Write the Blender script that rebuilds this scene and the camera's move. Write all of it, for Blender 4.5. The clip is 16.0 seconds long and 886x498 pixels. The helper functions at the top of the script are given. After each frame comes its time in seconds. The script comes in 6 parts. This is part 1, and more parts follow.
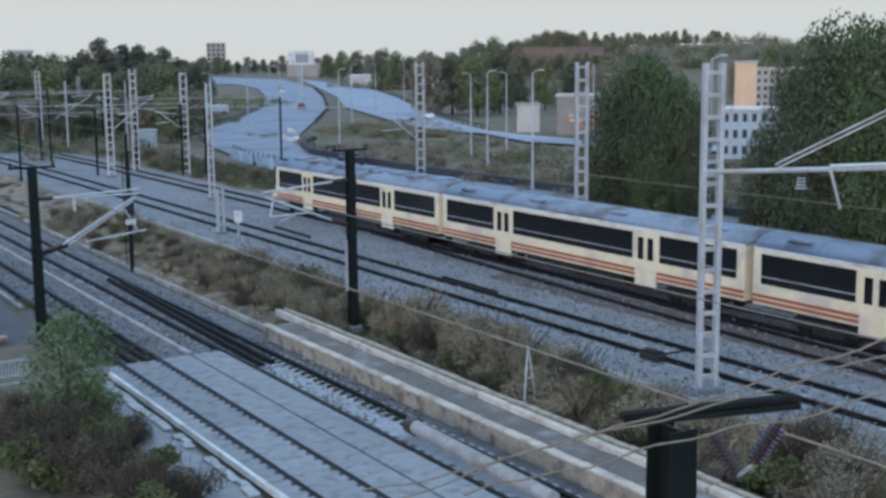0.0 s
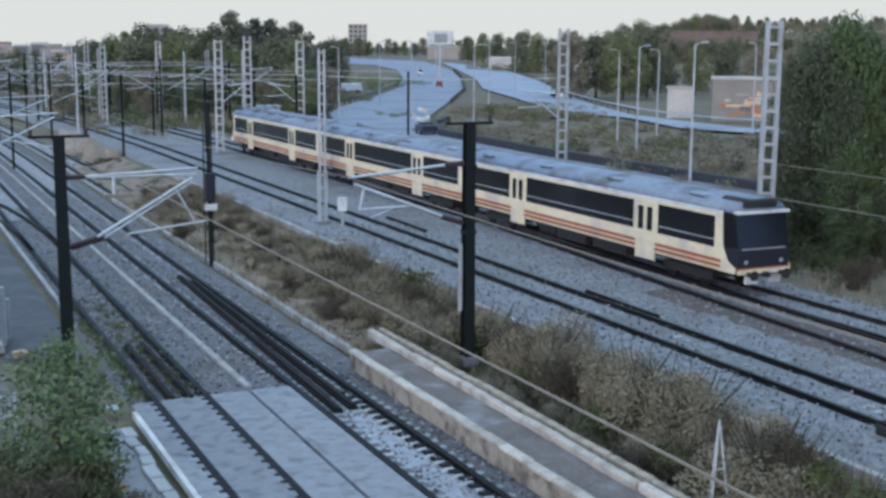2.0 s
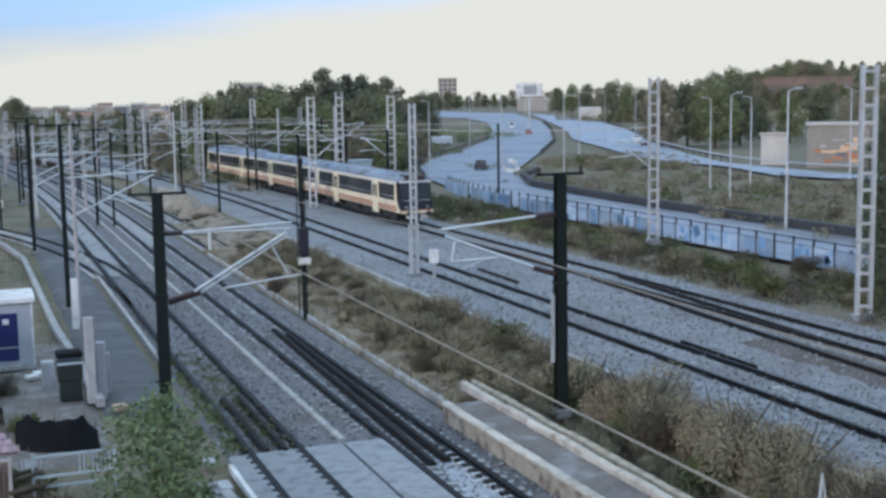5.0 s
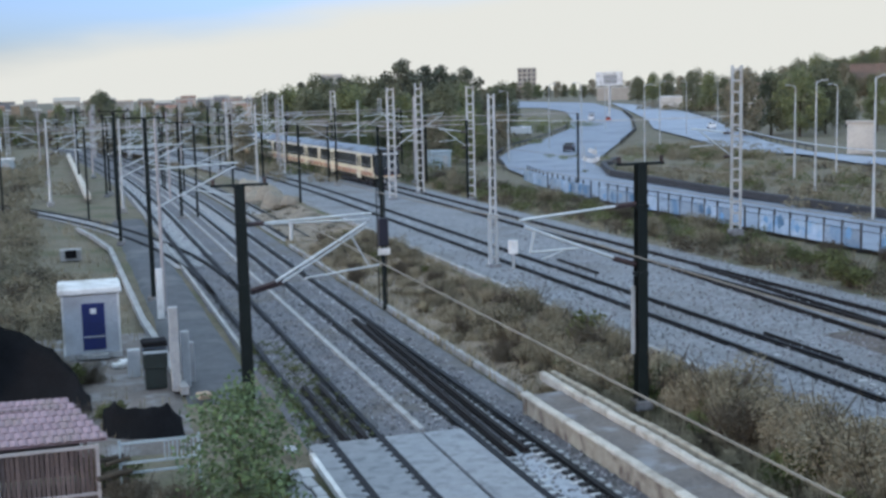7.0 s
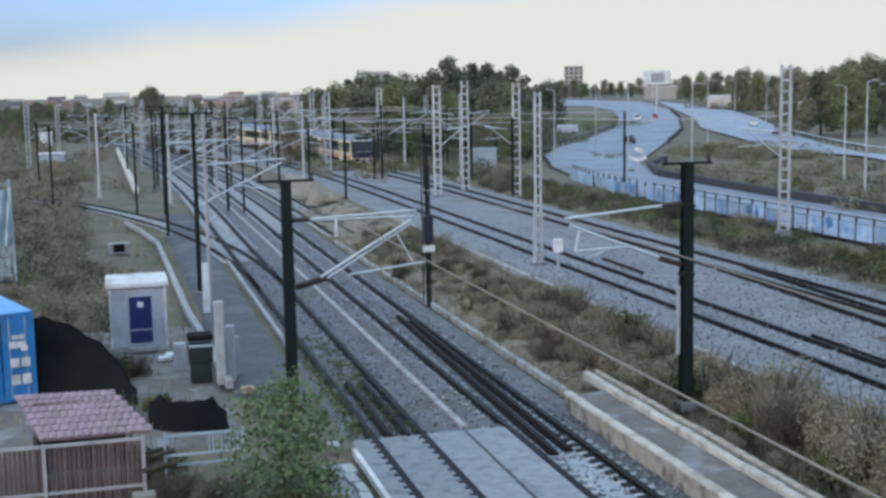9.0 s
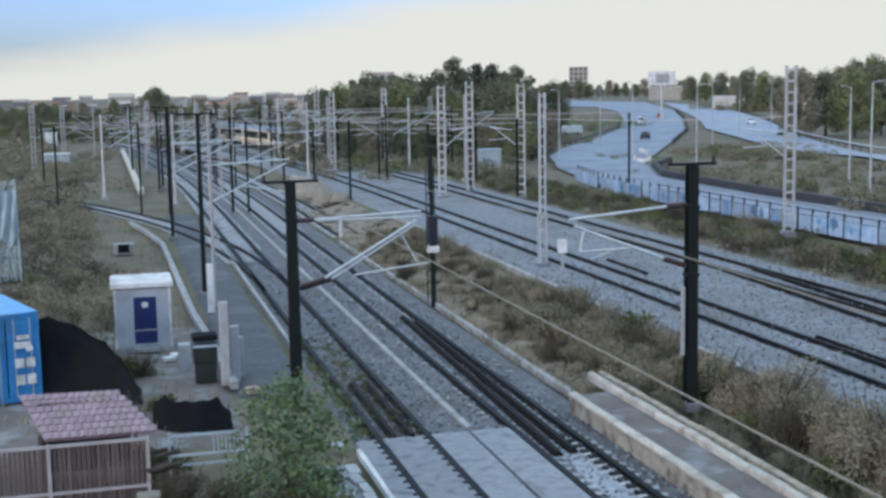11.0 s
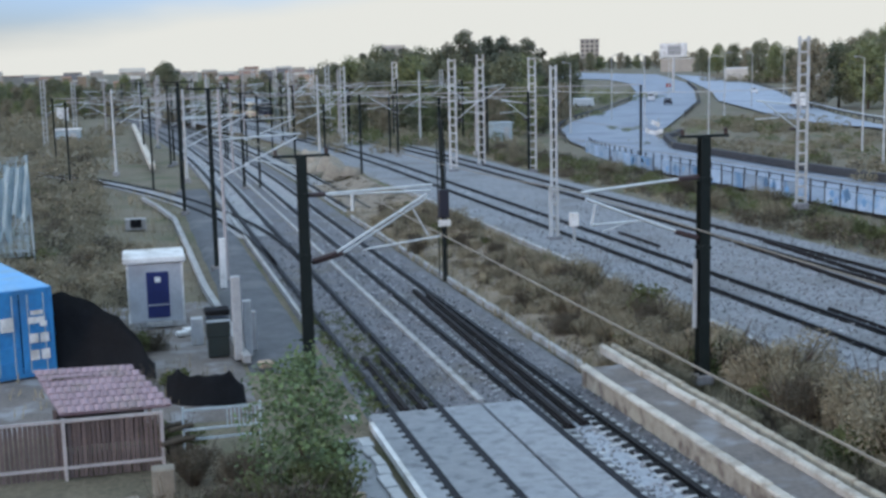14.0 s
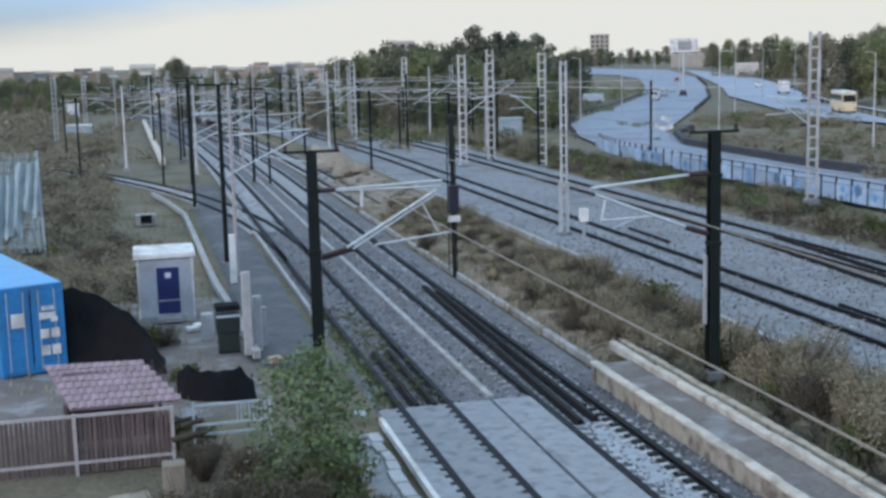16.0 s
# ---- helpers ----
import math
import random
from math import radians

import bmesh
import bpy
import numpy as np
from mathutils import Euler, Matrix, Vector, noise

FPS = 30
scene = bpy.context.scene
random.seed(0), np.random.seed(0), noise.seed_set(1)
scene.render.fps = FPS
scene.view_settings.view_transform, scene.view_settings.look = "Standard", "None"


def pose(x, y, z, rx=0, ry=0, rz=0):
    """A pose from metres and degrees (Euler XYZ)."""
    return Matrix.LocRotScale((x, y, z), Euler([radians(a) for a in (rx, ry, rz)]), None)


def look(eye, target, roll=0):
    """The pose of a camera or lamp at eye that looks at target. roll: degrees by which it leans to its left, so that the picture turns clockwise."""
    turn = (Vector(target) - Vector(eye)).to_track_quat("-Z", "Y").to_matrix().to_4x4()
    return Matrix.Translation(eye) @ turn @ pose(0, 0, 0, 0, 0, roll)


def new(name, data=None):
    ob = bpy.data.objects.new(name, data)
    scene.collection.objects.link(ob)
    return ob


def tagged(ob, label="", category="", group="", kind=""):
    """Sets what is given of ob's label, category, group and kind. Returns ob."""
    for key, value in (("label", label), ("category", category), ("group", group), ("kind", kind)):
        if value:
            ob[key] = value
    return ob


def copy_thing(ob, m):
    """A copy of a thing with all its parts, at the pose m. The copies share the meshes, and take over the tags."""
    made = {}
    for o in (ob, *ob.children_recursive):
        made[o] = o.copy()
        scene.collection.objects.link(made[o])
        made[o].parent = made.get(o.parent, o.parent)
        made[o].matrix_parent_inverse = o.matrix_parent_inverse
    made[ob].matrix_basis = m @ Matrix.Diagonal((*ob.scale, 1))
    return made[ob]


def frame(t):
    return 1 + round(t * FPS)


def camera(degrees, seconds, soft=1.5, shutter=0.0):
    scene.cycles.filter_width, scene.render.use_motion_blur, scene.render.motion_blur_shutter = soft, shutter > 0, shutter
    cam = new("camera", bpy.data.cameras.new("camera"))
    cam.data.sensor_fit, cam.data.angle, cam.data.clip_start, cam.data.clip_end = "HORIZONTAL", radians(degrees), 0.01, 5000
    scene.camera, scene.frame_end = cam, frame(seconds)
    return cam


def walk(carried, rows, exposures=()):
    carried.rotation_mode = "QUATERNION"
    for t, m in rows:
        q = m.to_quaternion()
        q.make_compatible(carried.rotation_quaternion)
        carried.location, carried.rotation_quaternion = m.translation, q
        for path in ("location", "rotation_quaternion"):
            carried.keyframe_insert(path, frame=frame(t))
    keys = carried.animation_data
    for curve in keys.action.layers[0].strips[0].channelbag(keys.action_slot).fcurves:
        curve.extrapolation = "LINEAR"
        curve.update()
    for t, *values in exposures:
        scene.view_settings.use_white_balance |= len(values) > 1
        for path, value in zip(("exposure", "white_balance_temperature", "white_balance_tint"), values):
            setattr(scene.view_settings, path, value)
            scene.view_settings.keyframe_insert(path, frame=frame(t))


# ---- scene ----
# ---------- camera and its way ----------
cam = camera(40, 16.0, soft=3.0)


def turned(x, y, z, yaw, down, roll):
    """A pose from a place, the turn to the right of the tracks' direction, the tilt downwards and the lean."""
    a, b = radians(yaw), radians(down)
    eye = Vector((x, y, z))
    return look(eye, eye + Vector((math.sin(a) * math.cos(b), math.cos(a) * math.cos(b), -math.sin(b))), roll)


PATH = [
    (0.0, -7.2, -12.4, 12.9, 31.75, 8.90, -0.55),
    (0.5, -7.2, -12.4, 12.9, 29.95, 8.88, -0.58),
    (1.0, -6.2, -11.4, 12.75, 28.148, 8.452, -0.20),
    (1.5, -1.62, -3.43, 11.93, 26.28, 10.08, -0.01),
    (2.0, 0, 0, 11.45, 25.300, 9.560, 0.340),
    (2.5, 0, 0, 11.45, 24.061, 8.322, -0.185),
    (3.0, 0, 0, 11.45, 22.431, 8.402, -0.634),
    (3.2, 0, 0, 11.45, 21.909, 8.243, -0.775),
    (5.3, 0, 0, 11.45, 20.560, 7.072, -0.912),
    (5.5, 0, 0, 11.45, 19.898, 7.200, -1.142),
    (6.0, 0, 0, 11.45, 19.098, 7.491, -1.129),
    (6.5, 0, 0, 11.45, 18.085, 7.192, -1.471),
    (7.0, 0, 0, 11.45, 17.200, 7.483, -1.413),
    (7.5, 0, 0, 11.45, 16.180, 7.363, -1.224),
    (8.0, 0, 0, 11.45, 15.659, 7.599, -1.017),
    (8.5, 0, 0, 11.45, 15.631, 7.613, -1.005),
    (9.0, 0, 0, 11.45, 15.084, 7.553, -1.051),
    (9.2, 0, 0, 11.45, 14.826, 7.595, -1.032),
    (11.3, 0, 0, 11.45, 14.879, 7.481, -1.030),
    (11.5, 0, 0, 11.45, 14.849, 7.457, -0.997),
    (12.0, 0, 0, 11.45, 14.258, 7.979, -1.316),
    (12.5, 0, 0, 11.45, 14.321, 8.206, -1.304),
    (13.0, 0, 0, 11.45, 14.256, 8.313, -1.376),
    (13.5, 0, 0, 11.45, 14.223, 8.495, -1.456),
    (14.0, 0, 0, 11.45, 14.299, 8.745, -1.367),
    (14.5, 0, 0, 11.45, 14.128, 9.155, -1.314),
    (15.0, 0, 0, 11.45, 13.854, 8.607, -1.289),
    (15.5, 0, 0, 11.45, 13.820, 8.637, -1.223),
    (16.0, 0, 0, 11.45, 13.829, 8.936, -1.423),
]
walk(cam, [(t, turned(*r)) for t, *r in PATH], [(0.0, -0.24, 6120, 9), (1.0, -0.22, 6120, 9), (1.5, -0.18, 6150, 9), (2.0, -0.08, 6230, 9), (3.0, -0.05, 6330, 9), (5.5, 0.0, 6500, 9), (16.0, 0.0, 6500, 9)])

# ---------- sky, sun ----------
SUN_ELEVATION, SUN_TURN = radians(11), radians(235)
world = bpy.data.worlds.new("world")
scene.world = world
world.use_nodes = True
wn, wl = world.node_tree.nodes, world.node_tree.links
wn.clear()
w_out, w_bg = wn.new("ShaderNodeOutputWorld"), wn.new("ShaderNodeBackground")
w_sky = wn.new("ShaderNodeTexSky")
w_sky.sky_type, w_sky.sun_disc = "NISHITA", False
w_sky.sun_elevation, w_sky.sun_rotation = SUN_ELEVATION, SUN_TURN
w_gain = wn.new("ShaderNodeVectorMath")
w_gain.operation = "MULTIPLY"
w_gain.inputs[1].default_value = (1.15, 1.5, 3.1)
wl.new(w_sky.outputs[0], w_gain.inputs[0])
# a bright cloud sheet that lies low over the land and leaves the blue above free
w_co, w_sep = wn.new("ShaderNodeTexCoord"), wn.new("ShaderNodeSeparateXYZ")
wl.new(w_co.outputs["Generated"], w_sep.inputs[0])
w_noise = wn.new("ShaderNodeTexNoise")
w_noise.inputs["Scale"].default_value, w_noise.inputs["Detail"].default_value = 6.0, 4.0
w_map = wn.new("ShaderNodeMapping")
w_map.inputs["Scale"].default_value = (1, 1, 5)
wl.new(w_co.outputs["Generated"], w_map.inputs[0])
wl.new(w_map.outputs[0], w_noise.inputs[0])


def w_math(op, a, b):
    n = wn.new("ShaderNodeMath")
    n.operation = op
    for k, v in enumerate((a, b)):
        if isinstance(v, (int, float)):
            n.inputs[k].default_value = v
        else:
            wl.new(v, n.inputs[k])
    return n.outputs[0]


w_edge = w_math("SUBTRACT", w_sep.outputs[2], w_math("MULTIPLY", w_sep.outputs[0], 0.13))
w_edge = w_math("ADD", w_edge, w_math("MULTIPLY", w_math("SUBTRACT", w_noise.outputs[0], 0.5), 0.03))
w_ramp = wn.new("ShaderNodeMapRange")
w_ramp.interpolation_type = "SMOOTHSTEP"
w_ramp.inputs["From Min"].default_value, w_ramp.inputs["From Max"].default_value = 0.020, 0.056
wl.new(w_edge, w_ramp.inputs[0])
w_mix = wn.new("ShaderNodeMix")
w_mix.data_type = "RGBA"
w_mix.inputs[6].default_value = (7.9, 7.95, 7.6, 1)
wl.new(w_ramp.outputs[0], w_mix.inputs[0])
wl.new(w_gain.outputs[0], w_mix.inputs[7])
# the overcast dome grows brighter and bluer towards the zenith
w_high = wn.new("ShaderNodeMapRange")
w_high.interpolation_type = "SMOOTHSTEP"
w_high.inputs["From Min"].default_value, w_high.inputs["From Max"].default_value, w_high.inputs["To Max"].default_value = 0.08, 0.50, 0.85
wl.new(w_sep.outputs[2], w_high.inputs[0])
w_dome = wn.new("ShaderNodeMix")
w_dome.data_type = "RGBA"
w_dome.inputs[7].default_value = (9.8, 12.7, 15.4, 1)
wl.new(w_high.outputs[0], w_dome.inputs[0])
wl.new(w_mix.outputs[2], w_dome.inputs[6])
wl.new(w_dome.outputs[2], w_bg.inputs[0])
w_bg.inputs[1].default_value = 0.1
wl.new(w_bg.outputs[0], w_out.inputs[0])

sun = new("sun", bpy.data.lights.new("sun", "SUN"))
sun.data.energy, sun.data.angle, sun.data.color = 0.8, radians(14), (1.0, 0.80, 0.62)
sun_way = Vector((math.sin(SUN_TURN) * math.cos(SUN_ELEVATION), math.cos(SUN_TURN) * math.cos(SUN_ELEVATION), math.sin(SUN_ELEVATION)))
sun.matrix_world = look(sun_way * 200, (0, 0, 0))


# ---------- materials ----------
def mat(name, a, b=None, size=1.0, rough=0.8, metal=0.0, bump=0.3, fine=8.0, spread=0.0, island=0.0, stain=None, stain_size=0.15, shine=0.5, placed=False):
    """Base colour between a and b by noise at two scales (size: metres of the large one), with fine relief and optional stains."""
    m = bpy.data.materials.new(name)
    m.use_nodes = True
    n, l = m.node_tree.nodes, m.node_tree.links
    p = n["Principled BSDF"]
    p.inputs["Roughness"].default_value, p.inputs["Metallic"].default_value = rough, metal
    p.inputs["Specular IOR Level"].default_value = shine
    b = b or tuple(v * 0.75 for v in a)
    where = n.new("ShaderNodeNewGeometry").outputs["Position"] if placed else n.new("ShaderNodeTexCoord").outputs["Object"]
    big, small = n.new("ShaderNodeTexNoise"), n.new("ShaderNodeTexNoise")
    for t, s, d in ((big, 1 / size, 5), (small, fine / size, 3)):
        t.inputs["Scale"].default_value, t.inputs["Detail"].default_value = s, d
        l.new(where, t.inputs[0])
    add = n.new("ShaderNodeMath")
    add.operation = "ADD"
    l.new(big.outputs[0], add.inputs[0])
    l.new(small.outputs[0], add.inputs[1])
    rng = n.new("ShaderNodeMapRange")
    rng.inputs[1].default_value, rng.inputs[2].default_value = 0.72, 1.28
    l.new(add.outputs[0], rng.inputs[0])
    mix = n.new("ShaderNodeMix")
    mix.data_type = "RGBA"
    mix.inputs[6].default_value, mix.inputs[7].default_value = (*a, 1), (*b, 1)
    l.new(rng.outputs[0], mix.inputs[0])
    col = mix.outputs[2]
    if stain:
        st, sr, sm = n.new("ShaderNodeTexNoise"), n.new("ShaderNodeMapRange"), n.new("ShaderNodeMix")
        st.inputs["Scale"].default_value, st.inputs["Detail"].default_value = stain_size, 6
        l.new(where, st.inputs[0])
        sr.inputs[1].default_value, sr.inputs[2].default_value = 0.5, 0.68
        l.new(st.outputs[0], sr.inputs[0])
        sm.data_type = "RGBA"
        l.new(sr.outputs[0], sm.inputs[0])
        l.new(col, sm.inputs[6])
        sm.inputs[7].default_value = (*stain, 1)
        col = sm.outputs[2]
    if spread or island:
        src = n.new("ShaderNodeObjectInfo").outputs["Random"] if spread else n.new("ShaderNodeNewGeometry").outputs["Random Per Island"]
        k = spread or island
        r2, h = n.new("ShaderNodeMapRange"), n.new("ShaderNodeHueSaturation")
        r2.inputs[3].default_value, r2.inputs[4].default_value = 1 - k, 1 + k
        l.new(src, r2.inputs[0])
        l.new(r2.outputs[0], h.inputs["Value"])
        l.new(col, h.inputs["Color"])
        col = h.outputs[0]
    l.new(col, p.inputs["Base Color"])
    if bump:
        bp = n.new("ShaderNodeBump")
        bp.inputs["Strength"].default_value, bp.inputs["Distance"].default_value = bump, 0.05 * size
        l.new(small.outputs[0], bp.inputs["Height"])
        l.new(bp.outputs[0], p.inputs["Normal"])
    return m


M_EARTH = mat("earth", (0.19, 0.16, 0.112), (0.105, 0.092, 0.062), 1.6, 0.95, bump=0.8, stain=(0.082, 0.088, 0.042), stain_size=0.16)
M_BANK = mat("tan_earth", (0.30, 0.245, 0.185), (0.17, 0.14, 0.11), 0.9, 0.95, bump=1.0, fine=10, stain=(0.10, 0.085, 0.06), stain_size=0.5)
M_BALLAST = mat("ballast", (0.305, 0.315, 0.335), (0.105, 0.11, 0.12), 0.42, 0.9, bump=1.0, fine=5, stain=(0.16, 0.16, 0.165), stain_size=0.25)
M_BALLAST_DARK = mat("ballast_dark", (0.20, 0.20, 0.215), (0.065, 0.065, 0.075), 0.42, 0.92, bump=1.0, fine=5, stain=(0.12, 0.11, 0.10), stain_size=0.3)
M_STONE = mat("ballast_stone", (0.27, 0.28, 0.30), (0.16, 0.16, 0.17), 0.3, 0.9, island=0.6)
M_RAIL = mat("rail_steel", (0.012, 0.012, 0.013), (0.006, 0.006, 0.007), 0.4, 0.6, 0.0, 0.2, shine=0.15)
M_RUST = mat("rusty_rail", (0.022, 0.018, 0.018), (0.011, 0.010, 0.010), 0.5, 0.75, 0.0, 0.3, shine=0.15)
M_SLEEPER = mat("sleeper_concrete", (0.45, 0.46, 0.47), (0.32, 0.33, 0.34), 0.4, 0.9, spread=0.15, placed=True)
M_CONCRETE = mat("concrete", (0.37, 0.37, 0.365), (0.25, 0.25, 0.25), 1.2, 0.9, spread=0.10, stain=(0.22, 0.215, 0.205), stain_size=0.9, placed=True)
M_WHITE = mat("white_paint", (0.75, 0.75, 0.74), (0.55, 0.55, 0.54), 0.8, 0.7, bump=0.1, stain=(0.4, 0.38, 0.35), stain_size=1.2)
M_BRICK = mat("old_brick", (0.40, 0.30, 0.21), (0.26, 0.20, 0.15), 0.3, 0.9, spread=0.25)
M_MORTAR = mat("old_brick_face", (0.43, 0.39, 0.31), (0.27, 0.235, 0.185), 0.35, 0.95, bump=0.6, stain=(0.15, 0.12, 0.10), stain_size=1.6)
M_PLATFORM = mat("platform_dirt", (0.19, 0.165, 0.15), (0.12, 0.105, 0.098), 1.0, 0.95, bump=0.8, stain=(0.26, 0.26, 0.27), stain_size=0.8)
M_DARKPOLE = mat("dark_green_steel", (0.012, 0.017, 0.016), (0.006, 0.009, 0.009), 0.7, 0.55, 0.0, 0.1, shine=0.2)
M_GREYPOLE = mat("pale_steel", (0.52, 0.54, 0.55), (0.40, 0.41, 0.41), 0.8, 0.55, 0.3, 0.1, spread=0.12, stain=(0.36, 0.33, 0.29), stain_size=0.8)
M_TUBE = mat("galvanised_tube", (0.62, 0.66, 0.68), (0.46, 0.49, 0.50), 0.5, 0.45, 0.5, 0.05)
M_WIRE = mat("copper_wire", (0.30, 0.26, 0.20), (0.22, 0.19, 0.15), 0.5, 0.6, 0.4, 0.0)
M_INSUL = mat("insulator", (0.050, 0.028, 0.026), (0.03, 0.018, 0.018), 0.2, 0.3, 0.0, 0.0)
M_CREAM = mat("cream_paint", (0.80, 0.71, 0.50), (0.70, 0.60, 0.41), 2.0, 0.45, bump=0.03, stain=(0.58, 0.50, 0.42), stain_size=0.9)
M_ORANGE = mat("orange_stripe", (0.40, 0.115, 0.045), (0.30, 0.09, 0.04), 1.0, 0.45, bump=0.03)
M_ROOF = mat("train_roof", (0.24, 0.30, 0.38), (0.17, 0.21, 0.27), 2.0, 0.5, 0.1, 0.1, stain=(0.11, 0.115, 0.13), stain_size=0.5)
M_UNDER = mat("underframe", (0.028, 0.025, 0.024), (0.016, 0.015, 0.015), 0.6, 0.8)
M_GLASS = mat("dark_glass", (0.014, 0.015, 0.017), (0.008, 0.009, 0.010), 3.0, 0.16, bump=0.0)
M_NAVY = mat("navy_paint", (0.022, 0.021, 0.035), (0.015, 0.015, 0.024), 1.0, 0.4, bump=0.03)
M_BLUE = mat("container_blue", (0.035, 0.25, 0.55), (0.03, 0.19, 0.44), 1.5, 0.5, 0.1, 0.1, stain=(0.05, 0.15, 0.30), stain_size=0.6)
M_BLUEROOF = mat("container_roof", (0.16, 0.42, 0.74), (0.12, 0.34, 0.62), 1.5, 0.6, 0.0, 0.1, stain=(0.2, 0.36, 0.5), stain_size=0.5)
M_DOORBLUE = mat("door_blue", (0.012, 0.022, 0.12), (0.01, 0.016, 0.08), 0.8, 0.45, bump=0.03)
M_HUT = mat("hut_panel", (0.42, 0.44, 0.47), (0.34, 0.36, 0.39), 1.0, 0.7, bump=0.1, stain=(0.30, 0.31, 0.32), stain_size=0.8)
M_TARP = mat("black_tarpaulin", (0.012, 0.012, 0.014), (0.007, 0.007, 0.008), 0.6, 0.8, bump=0.5, shine=0.1)
M_MAROON = mat("maroon_roof", (0.33, 0.235, 0.265), (0.25, 0.175, 0.20), 0.8, 0.8, bump=0.2, spread=0.12, stain=(0.26, 0.20, 0.20), stain_size=1.0, placed=True)
M_SLAT = mat("brown_slat", (0.13, 0.095, 0.09), (0.08, 0.06, 0.058), 0.5, 0.8, spread=0.25, placed=True)
M_FRAME = mat("fence_frame", (0.42, 0.39, 0.39), (0.30, 0.28, 0.28), 0.6, 0.7)
M_PALEBLUE = mat("pale_blue_steel", (0.42, 0.50, 0.54), (0.30, 0.37, 0.41), 0.6, 0.6, 0.2)
M_BIN = mat("dark_green_plastic", (0.014, 0.024, 0.022), (0.009, 0.014, 0.013), 0.5, 0.5, bump=0.05)
# the sky's pale blue reflection is put into both asphalt base colours
M_ROAD = mat("sky_tinted_asphalt", (0.32, 0.36, 0.43), (0.20, 0.235, 0.29), 5.0, 0.6, bump=0.05, stain=(0.17, 0.20, 0.25), stain_size=0.07)
M_ROAD_MAIN = mat("sky_tinted_main_asphalt", (0.25, 0.285, 0.345), (0.155, 0.18, 0.225), 4.0, 0.6, bump=0.05, stain=(0.12, 0.14, 0.175), stain_size=0.09)
M_GRAVEL = mat("dark_gravel", (0.115, 0.12, 0.13), (0.07, 0.073, 0.08), 0.6, 0.95, bump=0.8, stain=(0.15, 0.15, 0.155), stain_size=0.3)
M_GRAFFITI = mat("sprayed_panel", (0.40, 0.49, 0.60), (0.25, 0.34, 0.45), 1.0, 0.7, spread=0.3, stain=(0.16, 0.30, 0.48), stain_size=0.8, placed=True)
M_WALLDARK = mat("dark_parapet", (0.055, 0.055, 0.060), (0.035, 0.035, 0.038), 1.5, 0.9)
M_BARK = mat("bark", (0.09, 0.07, 0.05), (0.05, 0.04, 0.03), 0.3, 0.95, bump=0.6)
# far foliage: aerial haze is put into these three lightened leaf colours
M_LEAF_HAZY = mat("leaf_hazy", (0.165, 0.170, 0.098), (0.095, 0.105, 0.062), 1.5, 0.7, bump=0, island=0.35)
M_LEAF_MID_HAZY = mat("leaf_mid_hazy", (0.185, 0.205, 0.090), (0.12, 0.140, 0.062), 1.5, 0.7, bump=0, island=0.35)
M_LEAF_PINE_HAZY = mat("leaf_pine_hazy", (0.145, 0.150, 0.100), (0.085, 0.092, 0.066), 1.5, 0.75, bump=0, island=0.4)
M_LEAF_NEAR = mat("leaf_thicket", (0.085, 0.105, 0.055), (0.05, 0.066, 0.036), 1.2, 0.7, bump=0, island=0.4)
M_LEAF_BRIGHT = mat("leaf_bright", (0.10, 0.145, 0.055), (0.065, 0.10, 0.04), 1.2, 0.7, bump=0, island=0.4)
M_LEAF_YOUNG = mat("leaf_young", (0.12, 0.175, 0.07), (0.07, 0.11, 0.045), 0.8, 0.65, bump=0, island=0.5)
M_SCRUB = mat("scrub_olive", (0.255, 0.225, 0.155), (0.165, 0.147, 0.10), 1.0, 0.85, bump=0, island=0.16)
M_SCRUB_DRY = mat("scrub_dry", (0.33, 0.285, 0.195), (0.24, 0.205, 0.14), 1.0, 0.9, bump=0, island=0.14)
M_SCRUB_DARK = mat("scrub_dark", (0.105, 0.085, 0.058), (0.06, 0.052, 0.036), 1.0, 0.9, bump=0, island=0.28)
M_STRAW = mat("straw", (0.44, 0.385, 0.255), (0.31, 0.265, 0.175), 0.8, 0.9, bump=0, island=0.2)
M_GRASS = mat("grass", (0.11, 0.12, 0.045), (0.07, 0.085, 0.03), 1.0, 0.9, bump=0, island=0.28)
M_STUCCO = mat("pale_stucco", (0.55, 0.52, 0.47), (0.42, 0.40, 0.37), 3.0, 0.9, spread=0.25)
M_STUCCO_DULL = mat("dull_stucco", (0.40, 0.36, 0.31), (0.30, 0.275, 0.24), 3.0, 0.9, spread=0.3)
M_DULLRED = mat("dull_red_render", (0.235, 0.165, 0.135), (0.165, 0.12, 0.10), 4.0, 0.9, stain=(0.14, 0.12, 0.10), stain_size=0.3)
M_STUCCO_WARM = mat("orange_stucco", (0.74, 0.52, 0.34), (0.64, 0.44, 0.29), 3.0, 0.9)
M_STUCCO_RED = mat("red_stucco", (0.52, 0.24, 0.13), (0.42, 0.18, 0.10), 2.0, 0.9)
M_TILE = mat("roof_tile", (0.30, 0.17, 0.12), (0.22, 0.13, 0.10), 2.0, 0.9, spread=0.2)
M_WINDOW = mat("far_window", (0.05, 0.055, 0.065), (0.03, 0.034, 0.04), 2.0, 0.2, bump=0)
M_CARS = [mat("car_" + k, c, tuple(v * 0.85 for v in c), 2.0, 0.3, bump=0) for k, c in (("white", (0.75, 0.75, 0.76)), ("dark", (0.03, 0.03, 0.04)), ("red", (0.35, 0.05, 0.04)), ("silver", (0.45, 0.47, 0.5)))]
